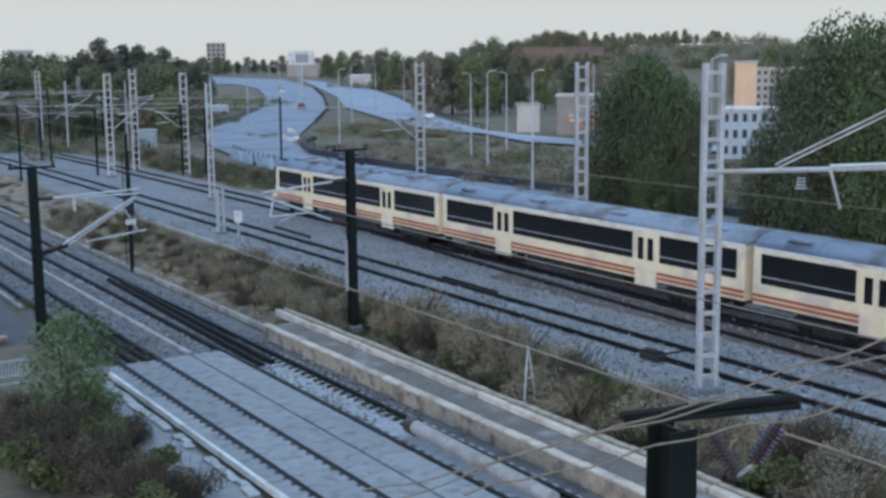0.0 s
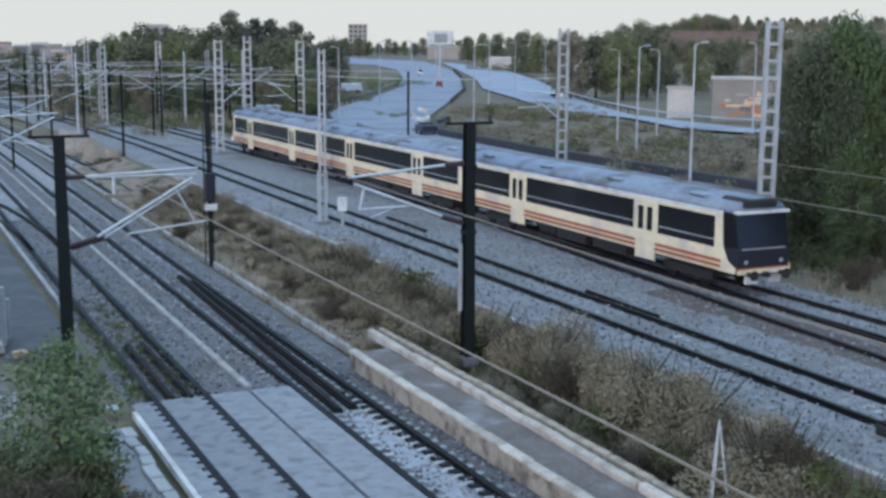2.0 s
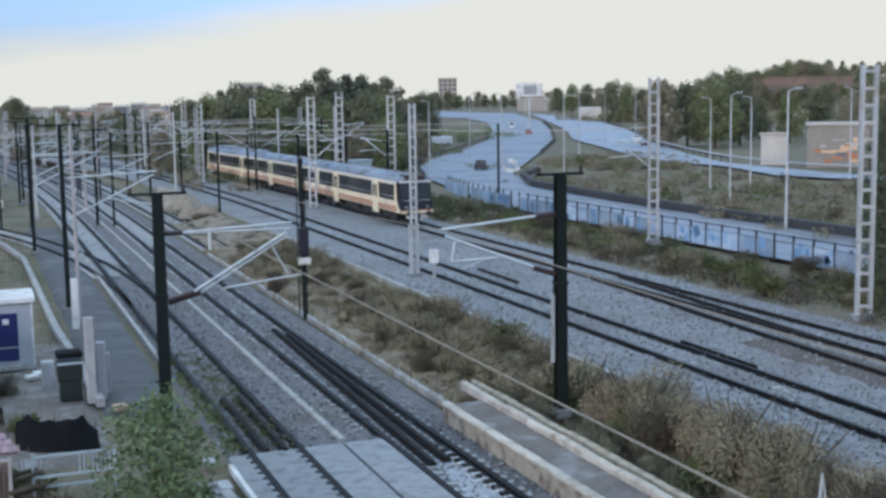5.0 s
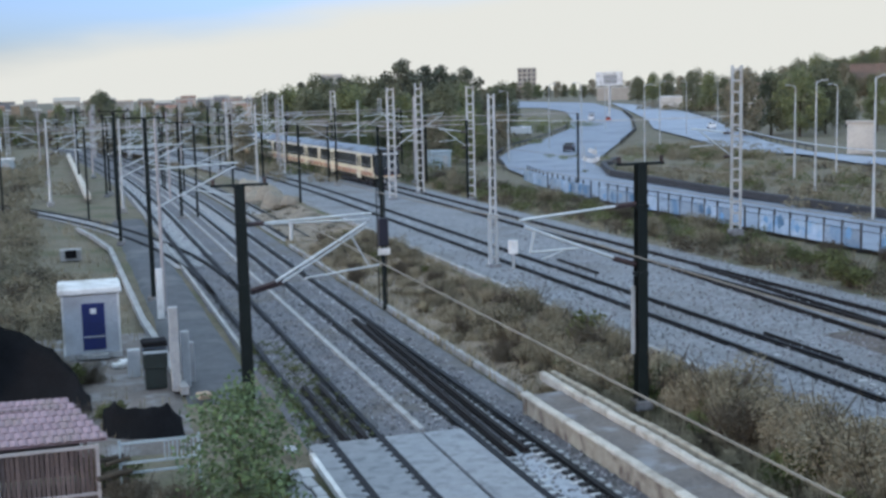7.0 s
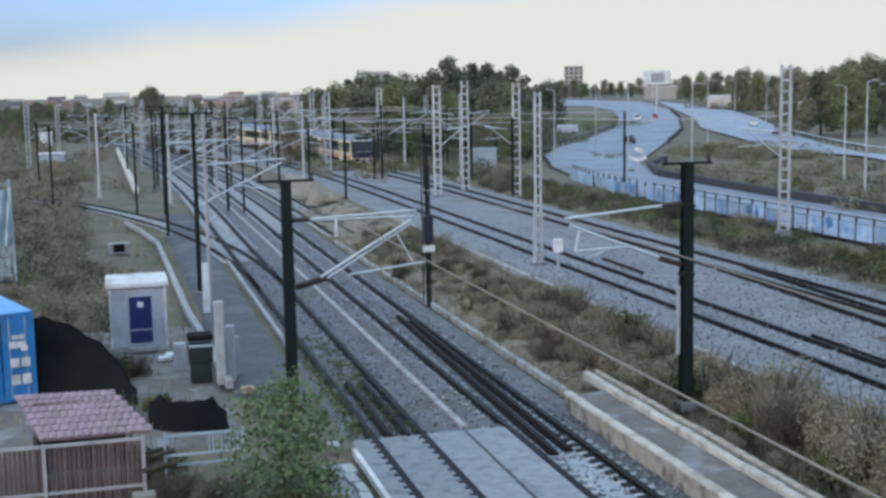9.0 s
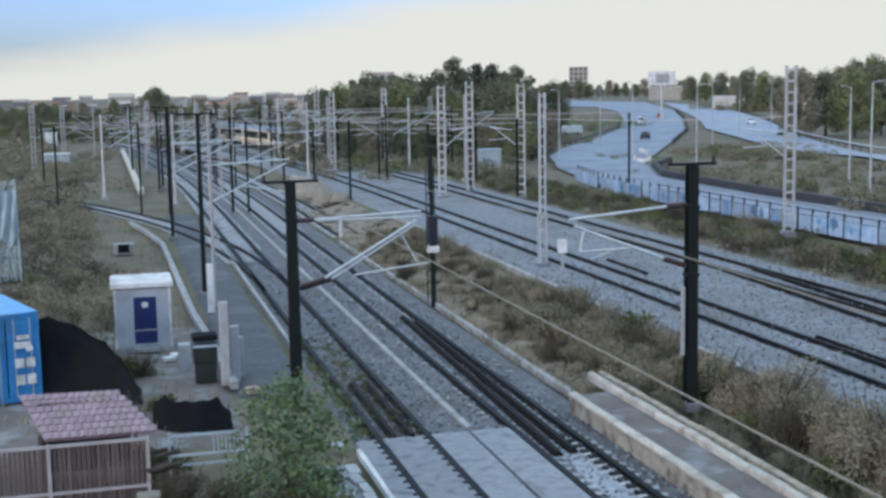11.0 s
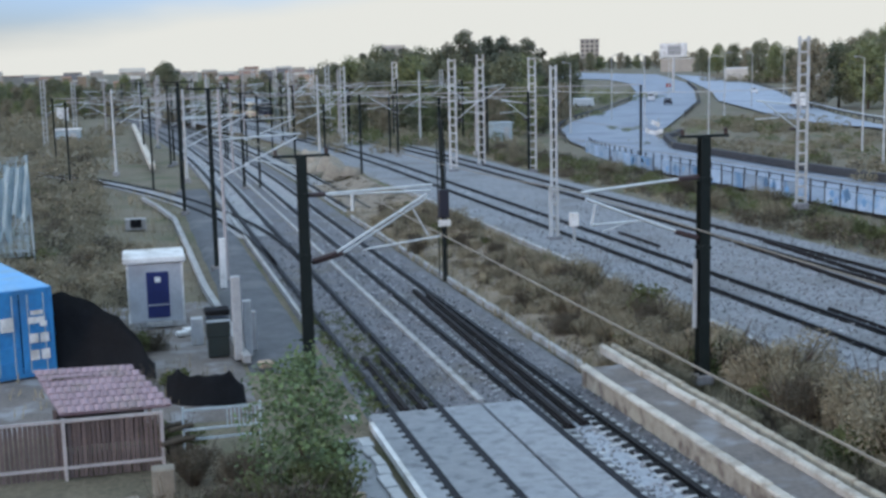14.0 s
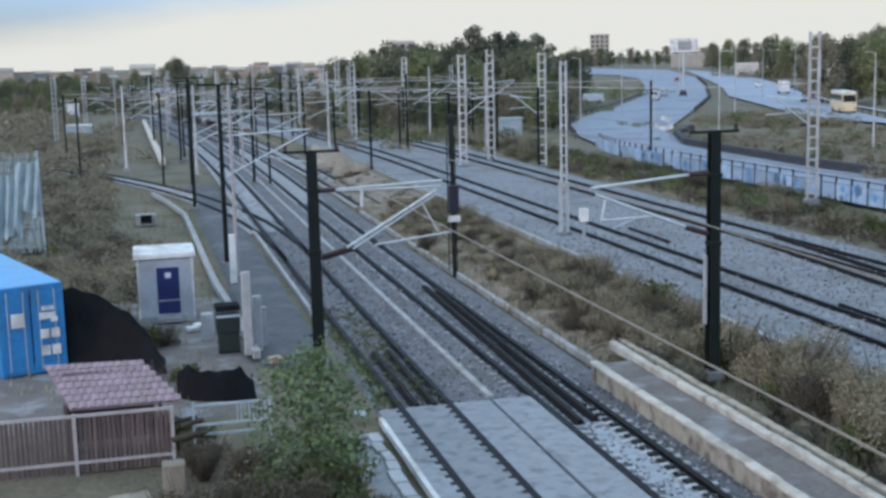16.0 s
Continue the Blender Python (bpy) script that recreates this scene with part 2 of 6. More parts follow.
M_BUS = mat("bus_yellow", (0.74, 0.58, 0.34), (0.64, 0.50, 0.30), 2.0, 0.4, bump=0)
M_RED = mat("red_rubble", (0.20, 0.06, 0.05), (0.12, 0.05, 0.045), 0.4, 0.9)
M_GREYWALL = mat("grey_render", (0.20, 0.20, 0.21), (0.15, 0.15, 0.155), 3.0, 0.9)
M_BALLAST_BROWN = mat("ballast_brown", (0.15, 0.125, 0.115), (0.075, 0.062, 0.058), 0.5, 0.95, bump=1.0, fine=5, stain=(0.09, 0.075, 0.06), stain_size=0.3)
M_NET = mat("pale_net", (0.40, 0.50, 0.54), (0.28, 0.37, 0.41), 0.8, 0.8, bump=0)
M_SPRAY = mat("blue_spray", (0.17, 0.32, 0.50), (0.11, 0.23, 0.40), 0.4, 0.7, spread=0.4, placed=True)
M_RUBBLE = mat("rubble_stone", (0.34, 0.30, 0.24), (0.22, 0.19, 0.155), 0.4, 0.95, spread=0.25, bump=0.8, placed=True)
M_RIM = mat("coping_stone", (0.58, 0.54, 0.47), (0.40, 0.36, 0.31), 0.7, 0.9, bump=0.5, spread=0.12, stain=(0.30, 0.26, 0.21), stain_size=1.2, placed=True)
M_SLAB = mat("crossing_slab", (0.30, 0.315, 0.335), (0.22, 0.232, 0.25), 0.5, 0.85, bump=0.6, fine=12, spread=0.12, stain=(0.17, 0.18, 0.195), stain_size=2.2, placed=True)
M_BALLAST_PALE = mat("fresh_ballast", (0.38, 0.41, 0.46), (0.25, 0.27, 0.30), 0.35, 0.9, bump=1.0, fine=5)


# ---------- mesh helpers ----------
class Build:
    """Gathers vertices and faces of one mesh."""

    def __init__(self):
        self.v, self.f = [], []

    def box(self, c, s, m=None):
        x, y, z = (k / 2 for k in s)
        o = len(self.v)
        for dx, dy, dz in ((-x, -y, -z), (x, -y, -z), (x, y, -z), (-x, y, -z), (-x, -y, z), (x, -y, z), (x, y, z), (-x, y, z)):
            p = Vector((c[0] + dx, c[1] + dy, c[2] + dz))
            self.v.append(m @ p if m else p)
        self.f += [[o + i for i in q] for q in ((0, 3, 2, 1), (4, 5, 6, 7), (0, 1, 5, 4), (1, 2, 6, 5), (2, 3, 7, 6), (3, 0, 4, 7))]
        return self

    def tube(self, a, b, r, n=8, r2=None, cap=True):
        a, b = Vector(a), Vector(b)
        d = (b - a).normalized()
        u = d.orthogonal().normalized()
        w = d.cross(u)
        o = len(self.v)
        for p, rad in ((a, r), (b, r if r2 is None else r2)):
            for k in range(n):
                t = 2 * math.pi * k / n
                self.v.append(p + (u * math.cos(t) + w * math.sin(t)) * rad)
        self.f += [[o + k, o + (k + 1) % n, o + n + (k + 1) % n, o + n + k] for k in range(n)]
        if cap:
            self.f += [[o + k for k in reversed(range(n))], [o + n + k for k in range(n)]]
        return self

    def chain(self, pts, r, n=6):
        """One unbroken bent tube through the points."""
        pts = [Vector(p) for p in pts]
        o = len(self.v)
        for k, p in enumerate(pts):
            d = (pts[min(k + 1, len(pts) - 1)] - pts[max(k - 1, 0)]).normalized()
            u = d.cross(Vector((0.13, 0.05, 1))).normalized()
            w = d.cross(u)
            self.v += [p + (u * math.cos(2 * math.pi * i / n) + w * math.sin(2 * math.pi * i / n)) * r for i in range(n)]
        for k in range(len(pts) - 1):
            self.f += [[o + k * n + i, o + k * n + (i + 1) % n, o + (k + 1) * n + (i + 1) % n, o + (k + 1) * n + i] for i in range(n)]
        e = o + (len(pts) - 1) * n
        self.f += [[o + i for i in reversed(range(n))], [e + i for i in range(n)]]
        return self

    def sweep(self, section, path):
        """A closed section of (across, up) carried along a path of (place, across direction)."""
        o, n = len(self.v), len(section)
        for p, side in path:
            p, side = Vector(p), Vector(side)
            self.v += [p + side * a + Vector((0, 0, u)) for a, u in section]
        for k in range(len(path) - 1):
            self.f += [[o + k * n + i, o + k * n + (i + 1) % n, o + (k + 1) * n + (i + 1) % n, o + (k + 1) * n + i] for i in range(n)]
        e = o + (len(path) - 1) * n
        self.f += [[o + i for i in reversed(range(n))], [e + i for i in range(n)]]
        return self

    def quad(self, a, b, c, d):
        o = len(self.v)
        self.v += [Vector(p) for p in (a, b, c, d)]
        self.f.append([o, o + 1, o + 2, o + 3])
        return self

    def mesh(self, name, material, smooth=False):
        me = bpy.data.meshes.new(name)
        me.from_pydata([tuple(p) for p in self.v], [], self.f)
        me.update()
        me.materials.append(material)
        if smooth:
            me.polygons.foreach_set("use_smooth", [True] * len(me.polygons))
        return me


def bevelled(me, w=0.02):
    bm = bmesh.new()
    bm.from_mesh(me)
    bmesh.ops.bevel(bm, geom=list(bm.edges), offset=w, segments=1, affect="EDGES")
    bm.to_mesh(me)
    bm.free()
    return me


def part(name, b, material, parent, label="", smooth=False):
    """Links a gathered mesh (or a ready one) as one object under its thing."""
    me = b if isinstance(b, bpy.types.Mesh) else b.mesh(name, material, smooth)
    ob = new(name, me)
    ob.parent = parent
    return tagged(ob, label) if label else ob


def thing(name, label, category, m=None, group="", kind=""):
    ob = new(name)
    ob.empty_display_size = 0.3
    if m is not None:
        ob.matrix_world = m
    return tagged(ob, label, category, group, kind)


def solid(name, b, material, label, category, group="", kind="", m=None, smooth=False):
    ob = new(name, b if isinstance(b, bpy.types.Mesh) else b.mesh(name, material, smooth))
    if m is not None:
        ob.matrix_world = m
    return tagged(ob, label, category, group, kind)


def bend(y):
    """How far the lines swing to the left, far up the yard."""
    return -0.0006 * (y - 115) ** 2 if y > 115 else 0.0


EAST = 1.0


def level(x, y=0.0):
    """Height of the land: the east side of the yard lies higher, behind it the road lies low again."""
    s = lambda a, b, v: min(1, max(0, (v - a) / (b - a)))
    k = s(19.2, 22.0, x) * EAST - s(39, 47, x) * EAST
    hill = max(0.0, x - 0.60 * y - 60) * 0.020 + max(0, math.hypot(x, y) - 420) * 0.12 * s(0.66, 0.82, x / max(60, y))
    return k + min(hill, 19) * s(70, 200, x)


# ---------- ground ----------
def ground_sheet():
    b = Build()
    xs = [-3000, -1200, -500, -200, -100, -60, -40, -30, -22, -16, -12, -9, -7, -5, -3, -1, 1, 3, 4.5, 6, 8, 10, 12, 14, 16, 17.5, 18.5, 19.2, 19.8, 20.4, 21, 21.6, 22, 24, 27, 30, 33, 36, 38, 39, 40, 41, 42, 43, 44, 45, 46, 47, 49, 52, 56, 60, 65, 70, 80, 95, 110, 130, 160, 200, 260, 340, 450, 600, 800, 1100, 1600, 2300, 3000]
    ys = [-400, -150, -60, -30] + list(range(-20, 130, 3)) + [135, 145, 160, 180, 200, 230, 270, 320, 380, 460, 560, 700, 900, 1200, 1700, 2400, 3300]
    for y in ys:
        for x in xs:
            near = 1.0 if abs(x) < 200 and y < 400 else 0.0
            dx = 0.0 if y < 70 or abs(x) > 250 else bend(min(y, 400)) * 0.5 * min(1, max(0, 1 - abs(x - 20) / 60))
            b.v.append((x + dx, y, level(x, y) - 0.32 + near * 0.10 * noise.noise((x * 0.4, y * 0.4, 3))))
    n = len(xs)
    b.f = [[j * n + i, j * n + i + 1, (j + 1) * n + i + 1, (j + 1) * n + i] for j in range(len(ys) - 1) for i in range(n - 1)]
    solid("ground", b, M_EARTH, "dry brown earth with patches of weeds", "ground", kind="structure", smooth=True)


def strip(name, x0, x1, y0, y1, z, material, label, category, step=0.5, rough=0.04, share=1.0, edge=0.25, lift=None):
    """A bed with an uneven top and sloping shoulders along the tracks."""
    b = Build()
    nx = max(3, int((x1 - x0) / step))
    ny = max(3, int((y1 - y0) / (step * 1.6)))
    for j in range(ny + 1):
        y = y0 + (y1 - y0) * j / ny
        for i in range(nx + 1):
            x = x0 + (x1 - x0) * i / nx
            h = rough * noise.noise((x * 1.3, y * 1.3, 0)) + rough * 0.6 * noise.noise((x * 4, y * 4, 7))
            if i in (0, nx) or j in (0, ny):
                h = -edge
            b.v.append((x + bend(y) * share, y, z + h + (lift(x) if lift else 0)))
    b.f = [[j * (nx + 1) + i, j * (nx + 1) + i + 1, (j + 1) * (nx + 1) + i + 1, (j + 1) * (nx + 1) + i] for j in range(ny) for i in range(nx)]
    return solid(name, b, material, label, category, kind="structure", smooth=True)


ground_sheet()
strip("ballast_bed", 7.0, 16.15, -25, 300, -0.16, M_BALLAST_DARK, "dark grey crushed stone under the western tracks", "ballast", 0.45, share=0.5)
strip("ballast_bed", 22.1, 37.6, -25, 300, EAST - 0.16, M_BALLAST, "pale blue-grey crushed stone under the eastern tracks", "ballast", 0.5, share=0.95)
strip("ballast_bed", 12.62, 14.14, -25, 36.5, -0.135, M_BALLAST_PALE, "fresh pale ballast between concrete sleepers", "ballast", 0.4, 0.03, share=0.5, edge=0.1)
strip("ballast_bed", 29.6, 32.8, -25, 44, EAST - 0.13, M_BALLAST_BROWN, "rust-stained brown ballast beside the train's track", "ballast", 0.5, 0.05, share=0, edge=0.1)
strip("path", 3.9, 7.0, 46, 120, -0.13, M_GRAVEL, "dark gravel service path beside the track", "path", 0.5, 0.03, share=0.3)
strip("path", 5.1, 6.85, -20, 37.0, -0.10, M_SLAB, "worn grey concrete walkway beside the crossing", "path", 0.5, 0.02)
strip("dirt_bank", 16.5, 21.9, 41, 118, -0.06, M_BANK, "bare tan earth bank with broken stone between the tracks", "ground", 0.45, 0.10, share=0.6, lift=lambda x: max(0.0, x - 19.0) * 0.3)
strip("dirt_yard", -14, 4.0, 40, 62, -0.14, M_PLATFORM, "trodden grey dirt round the hut", "ground", 0.6, 0.05)


# ---------- tracks ----------
RAIL = [(-0.070, -0.17), (0.070, -0.17), (0.070, -0.105), (0.022, -0.09), (0.022, -0.05), (0.040, -0.035), (0.040, 0.0), (-0.040, 0.0), (-0.040, -0.035), (-0.022, -0.05), (-0.022, -0.09), (-0.070, -0.105)]


def way_of(x, y0, y1, share, z=0.0, step=6.0, shift=None):
    n = max(2, int((y1 - y0) / step))
    pts = []
    for k in range(n + 1):
        y = y0 + (y1 - y0) * k / n
        pts.append((x + share * bend(y) + (shift(y) if shift else 0), y, z))
    out = []
    for k, p in enumerate(pts):
        a, c = Vector(pts[max(0, k - 1)]), Vector(pts[min(n, k + 1)])
        d = (c - a).normalized()
        out.append((p, (d.y, -d.x, 0)))
    return out


def along(way, off):
    return [(Vector(p) + Vector(s) * off, s) for p, s in way]


def make_sleeper():
    b = Build()
    sec = [(-0.14, -0.22), (0.14, -0.22), (0.11, 0.0), (-0.11, 0.0)]
    b.sweep(sec, [((-1.3, 0, -0.01), (0, 1, 0)), ((-0.55, 0, 0.0), (0, 1, 0)), ((-0.3, 0, -0.03), (0, 1, 0)), ((0.3, 0, -0.03), (0, 1, 0)), ((0.55, 0, 0.0), (0, 1, 0)), ((1.3, 0, -0.01), (0, 1, 0))])
    return b.mesh("sleeper", M_SLEEPER)


SLEEPER = make_sleeper()


def track(label, way, gauge, sleepers=None, far_sleepers=None, material=None, sink=0.125, stout=2.2, gap_teeth=False):
    t = thing("railway_track", label, "railway track", group="tracks of the yard", kind="structure")
    # sections widened and near black, so each rail includes the shadow beside it
    for s in (-1, 1):
        part("rail", Build().sweep([(a * stout, u) for a, u in RAIL], along(way, s * gauge / 2)), material or M_RAIL, t, "worn steel rail, widened and darkened to include its shadow")
    for rng, single in ((sleepers, True), (far_sleepers, False)):
        if not rng:
            continue
        b = Build()
        y = rng[0]
        while y < rng[1]:
            i = max(k for k in range(len(way)) if way[k][0][1] <= y or k == 0)
            p, q = Vector(way[i][0]), Vector(way[min(i + 1, len(way) - 1)][0])
            c = p.lerp(q, (y - p.y) / max(0.01, q.y - p.y))
            if single:
                ob = part("sleeper", SLEEPER, None, t)
                ob.matrix_local = pose(c.x + random.uniform(-0.03, 0.03), y, c.z - sink - (0.035 if y > 37 else 0), 0, 0, random.uniform(-1.2, 1.2))
            else:
                b.box((c.x, y, c.z - sink - 0.06), (2.6, 0.25, 0.12))
            y += 0.6
        # added dark blocks imitate the shadowed gaps between sleepers beside the rails
        if gap_teeth and single:
            pb = Build()
            y = rng[0]
            while y < 37:
                for s in (-1, 1):
                    pb.box((way[0][0][0] + s * gauge / 2 - 0.10, y + 0.3, -sink - 0.02), (0.62, 0.30, 0.09))
                y += 0.6
            tagged(part("rail_teeth", pb, M_RAIL, t, "dark blocks standing for the shaded gaps between sleepers"), kind="stuff")
        if not single:
            tagged(part("sleepers", b, M_SLEEPER, t), kind="stuff")
    return t


T1, T2, T3, T4 = 8.72, 13.38, 26.3, 34.1
track("track with dark rails set in concrete crossing slabs", way_of(T1, -20, 300, 0.5), 1.66, (39.6, 90), (90, 180), sink=0.145, stout=2.5)
track("track on pale concrete sleepers beside the platform", way_of(T2, -20, 300, 0.5), 1.74, (-4, 100), (100, 180), sink=0.115, stout=2.5, gap_teeth=True)
track("straight track in pale ballast beyond the bushes", way_of(T3, -20, 300, 0.95, EAST), 1.86, None, (-6, 150), sink=0.175)
track("track on which the passenger train runs", way_of(T4, -20, 330, 1.0, EAST), 1.86, None, (-6, 150), M_RUST, sink=0.175)
track("side track that joins the train's line at points", way_of(30.4, -20, 62, 0.0, EAST, shift=lambda y: 3.5 * max(0, (y + 10) / 72) ** 1.6), 1.7, None, None, M_RUST)
track("curved track that leaves the main line towards the scrub", way_of(T1, 70, 165, 0.0, shift=lambda y: -0.0033 * max(0, y - 72) ** 2), 1.66, None, (84, 150), sink=0.14)
track("parallel far track that runs up the yard", way_of(17.6, 96, 300, 0.6), 1.66, None, (96, 200), sink=0.14)


def rail_teeth(x, gauge, y0, y1, z):
    """Dark fastenings that stick out on the outer side of each rail."""
    for s in (-1, 1):
        b = Build()
        y = y0
        while y < y1:
            b.box((x + s * gauge / 2 - 0.15, y, z - 0.012), (0.20, 0.15, 0.03))
            y += 0.6
        tagged(solid("rail_fastenings", b, M_RAIL, "dark steel fastenings along a rail in the crossing", "rail fastening"), kind="stuff")


rail_teeth(T1, 1.66, -4.0, 38.2, 0.0)


def lying_rails(pairs, label):
    for x, xe, y0, y1 in pairs:
        way = [((x, y0, 0.06), (1, 0, 0)), ((xe, y1, 0.06), (1, 0, 0))]
        solid("spare_rail", Build().sweep([(a * 2.2, u * 0.95) for a, u in RAIL], way), M_RUST, label, "rail", group="spare rails in the track")


lying_rails([(12.95, 13.6, 35.0, 59.5), (13.52, 13.95, 35.2, 58.0)], "long dark spare rail lying between the running rails")
lying_rails([(8.42, 8.45, 38.4, 46.2), (9.02, 9.05, 38.3, 46.3)], "short rusty spare rail lying between the running rails")


# ---------- level crossing of concrete slabs ----------
def crossing():
    t = thing("level_crossing", "worn pale concrete slabs between and beside the rails", "crossing", kind="structure")
    for x0, x1 in ((7.08, 7.80), (7.98, 9.46), (9.64, 10.94), (11.04, 12.40)):
        y = -18.0
        while y < 38.4:
            ln = 5.64
            me = Build().box((0, 0, 0), (x1 - x0 - 0.02, ln - 0.015, 0.16))
            ob = part("slab", bevelled(me.mesh("slab", M_SLAB), 0.015), None, t)
            ob.matrix_local = pose((x0 + x1) / 2, y + ln / 2, -0.095 + random.uniform(-0.008, 0.008), random.uniform(-0.08, 0.08), random.uniform(-0.3, 0.3), 0)
            y += ln
    beam = part("edge_beam", Build().box((6.98, 9.5, -0.05), (0.15, 55.5, 0.22)), M_WHITE, t, "white-painted edge beam")
    return t


crossing()
solid("cable_trough", Build().sweep([(-0.11, -0.2), (0.11, -0.2), (0.11, -0.04), (-0.11, -0.04)], way_of(11.15, 39, 200, 0.5)), M_CONCRETE, "narrow pale concrete cable trough between tracks", "cable trough", kind="structure")
solid("cable_trough", Build().sweep([(-0.09, -0.2), (0.09, -0.2), (0.09, -0.05), (-0.09, -0.05)], way_of(7.3, 54, 140, 0.3)), M_CONCRETE, "narrow pale cable trough beside the gravel path", "cable trough", kind="structure")
solid("kerb", Build().sweep([(-0.12, -0.3), (0.12, -0.3), (0.12, -0.02), (-0.12, -0.02)], way_of(16.2, 40, 92, 0.5)), M_CONCRETE, "pale concrete kerb beside the ballast", "kerb", kind="structure")
solid("kerb", Build().sweep([(-0.13, -0.4), (0.13, -0.4), (0.13, 0.02), (-0.13, 0.02)], way_of(22.15, -20, 100, 0.9, EAST - 0.05)), M_CONCRETE, "pale concrete kerb above the bushes", "kerb", kind="structure")


# ---------- brick platform ----------
PLAT, PLAT_X, PLAT_END = 0.55, 15.12, 39.8


def broken_edge():
    """Loose pale slabs beside the white beam and dark rubble along the walkway."""
    y = 6.0
    while y < 38:
        ln = random.uniform(0.5, 1.3)
        if random.random() < 0.7:
            w = random.uniform(0.25, 0.42)
            solid("loose_slab", bevelled(Build().box((0, 0, 0), (w, ln * 0.9, 0.09)).mesh("loose_slab", M_SLEEPER), 0.02), None, "cracked pale concrete slab beside the white beam", "slab", group="loose slabs beside the beam", m=pose(6.62 - w / 2 + random.uniform(-0.06, 0.06), y + ln / 2, -0.05, random.uniform(-1, 1), random.uniform(-2, 2), random.uniform(-4, 4)))
        y += ln
    for k in range(46):
        s = random.uniform(0.14, 0.38)
        y = random.uniform(12, 37)
        solid("rubble_block", bevelled(Build().box((0, 0, 0), (s * 1.4, s, s * 0.7)).mesh("rubble_block", random.choice((M_RUBBLE, M_UNDER, M_BRICK, M_BALLAST_BROWN))), 0.04), None, "broken masonry block beside the walkway", "rubble", group="rubble beside the walkway", m=pose(random.gauss(4.95, 0.28), y, -0.1, random.uniform(-12, 12), random.uniform(-12, 12), random.uniform(0, 180)))


broken_edge()


def platform():
    t = thing("platform", "disused brick-faced platform with crumbling earth top", "platform", kind="structure")
    b = Build()
    n = 70
    for k in range(n + 1):
        y = -20 + (PLAT_END + 20) * k / n
        for x in (PLAT_X + 0.3, 15.8, 16.3, 16.8, 17.2, 17.5):
            b.v.append((x, y, PLAT - 0.02 + 0.05 * noise.noise((x * 2, y * 1.1, 1))))
    b.f = [[k * 6 + i, k * 6 + i + 1, k * 6 + 7 + i, k * 6 + 6 + i] for k in range(n) for i in range(5)]
    part("top", b, M_PLATFORM, t, "grey-brown trodden earth", True)
    w = Build().box((PLAT_X + 0.26, 9.8, PLAT / 2 - 0.2), (0.30, PLAT_END + 20, PLAT + 0.28)).box((16.33, PLAT_END - 0.12, PLAT / 2 - 0.2), (2.34, 0.24, PLAT + 0.24)).box((17.45, 9.8, PLAT / 2 - 0.2), (0.1, PLAT_END + 19.4, PLAT + 0.2))
    part("wall", w, M_MORTAR, t, "stained brown brick face")
    y = -6.0
    while y < PLAT_END:
        ln = random.uniform(1.1, 1.5)
        me = bevelled(Build().box((0, 0, 0), (0.32, ln - 0.015, 0.13)).mesh("coping", M_RIM), 0.03)
        ob = part("coping", me, None, t)
        ob.matrix_local = pose(PLAT_X + 0.14 + random.uniform(-0.02, 0.02), min(y + ln / 2, PLAT_END - ln / 2 + 0.1), PLAT + random.uniform(-0.015, 0.015), 0, random.uniform(-1.5, 1.5), random.uniform(-0.6, 0.6))
        y += ln
    return t


PLATFORM = platform()
for xx, zz, ww in ((16.80, PLAT + 0.10, 0.26), (17.24, PLAT + 0.14, 0.22)):
    t = thing("cable_duct", "long weathered concrete cable duct beside the bushes", "cable duct", group="ducts along the platform", kind="structure")
    y = 8.0
    while y < 40.2:
        ob = part("duct_stone", bevelled(Build().box((0, 0, 0), (ww, 1.98, 0.34)).mesh("duct_stone", M_MORTAR if ww < 0.25 else M_RIM), 0.04), None, t)
        ob.matrix_local = pose(xx + random.uniform(-0.03, 0.03), y + 1, zz - 0.08 + random.uniform(-0.02, 0.02), random.uniform(-0.8, 0.8), 0, random.uniform(-0.6, 0.6))
        y += 2.0


# ---------- road, fence and retaining wall ----------
def ribbon(name, left, right, z, material, label, category):
    b = Build()
    for (x0, y0), (x1, y1) in zip(left, right):
        for k in range(5):
            b.v.append((x0 + (x1 - x0) * k / 4, y0 + (y1 - y0) * k / 4, z))
    b.f = [[5 * j + i, 5 * j + i + 1, 5 * j + 6 + i, 5 * j + 5 + i] for j in range(len(left) - 1) for i in range(4)]
    return solid(name, b, material, label, category, kind="structure", smooth=True)


ROAD_L = [(51.5, -40), (51.5, 60), (51.3, 109), (54.7, 135.6), (60, 161.6), (68.4, 188.6), (79.8, 213.0), (99.9, 247.2), (128.7, 300.2), (171.8, 397.8), (215.3, 504.6), (248.6, 611.1), (252.9, 719.0)]
ROAD_R = [(63.5, -40), (63.5, 60), (64.8, 110.6), (65.4, 127), (69.3, 147), (73.9, 163.7), (83.3, 181.1), (103.5, 217.5), (137.2, 279.3), (184.5, 377.7), (238.4, 496.7), (336.9, 744.4), (357.1, 932.1)]
SLIP_L = [(125, 60), (103, 140), (109.6, 162.9), (109.4, 177.1), (113.8, 197.3), (128.9, 237.8), (146.2, 285.6), (182.1, 360.1), (235.3, 481.8)]
SLIP_R = [(140, 60), (112, 140), (115.1, 170.4), (128.5, 204.0), (148.3, 247.2), (194.6, 341.1), (246.9, 455.8), (298.3, 590.5), (340.6, 726.2)]
ribbon("road", ROAD_L, ROAD_R, 0.02, M_ROAD_MAIN, "asphalt road, coloured with the sky's reflection, that sweeps away to the right", "road")
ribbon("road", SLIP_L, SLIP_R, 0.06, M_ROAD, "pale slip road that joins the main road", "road")


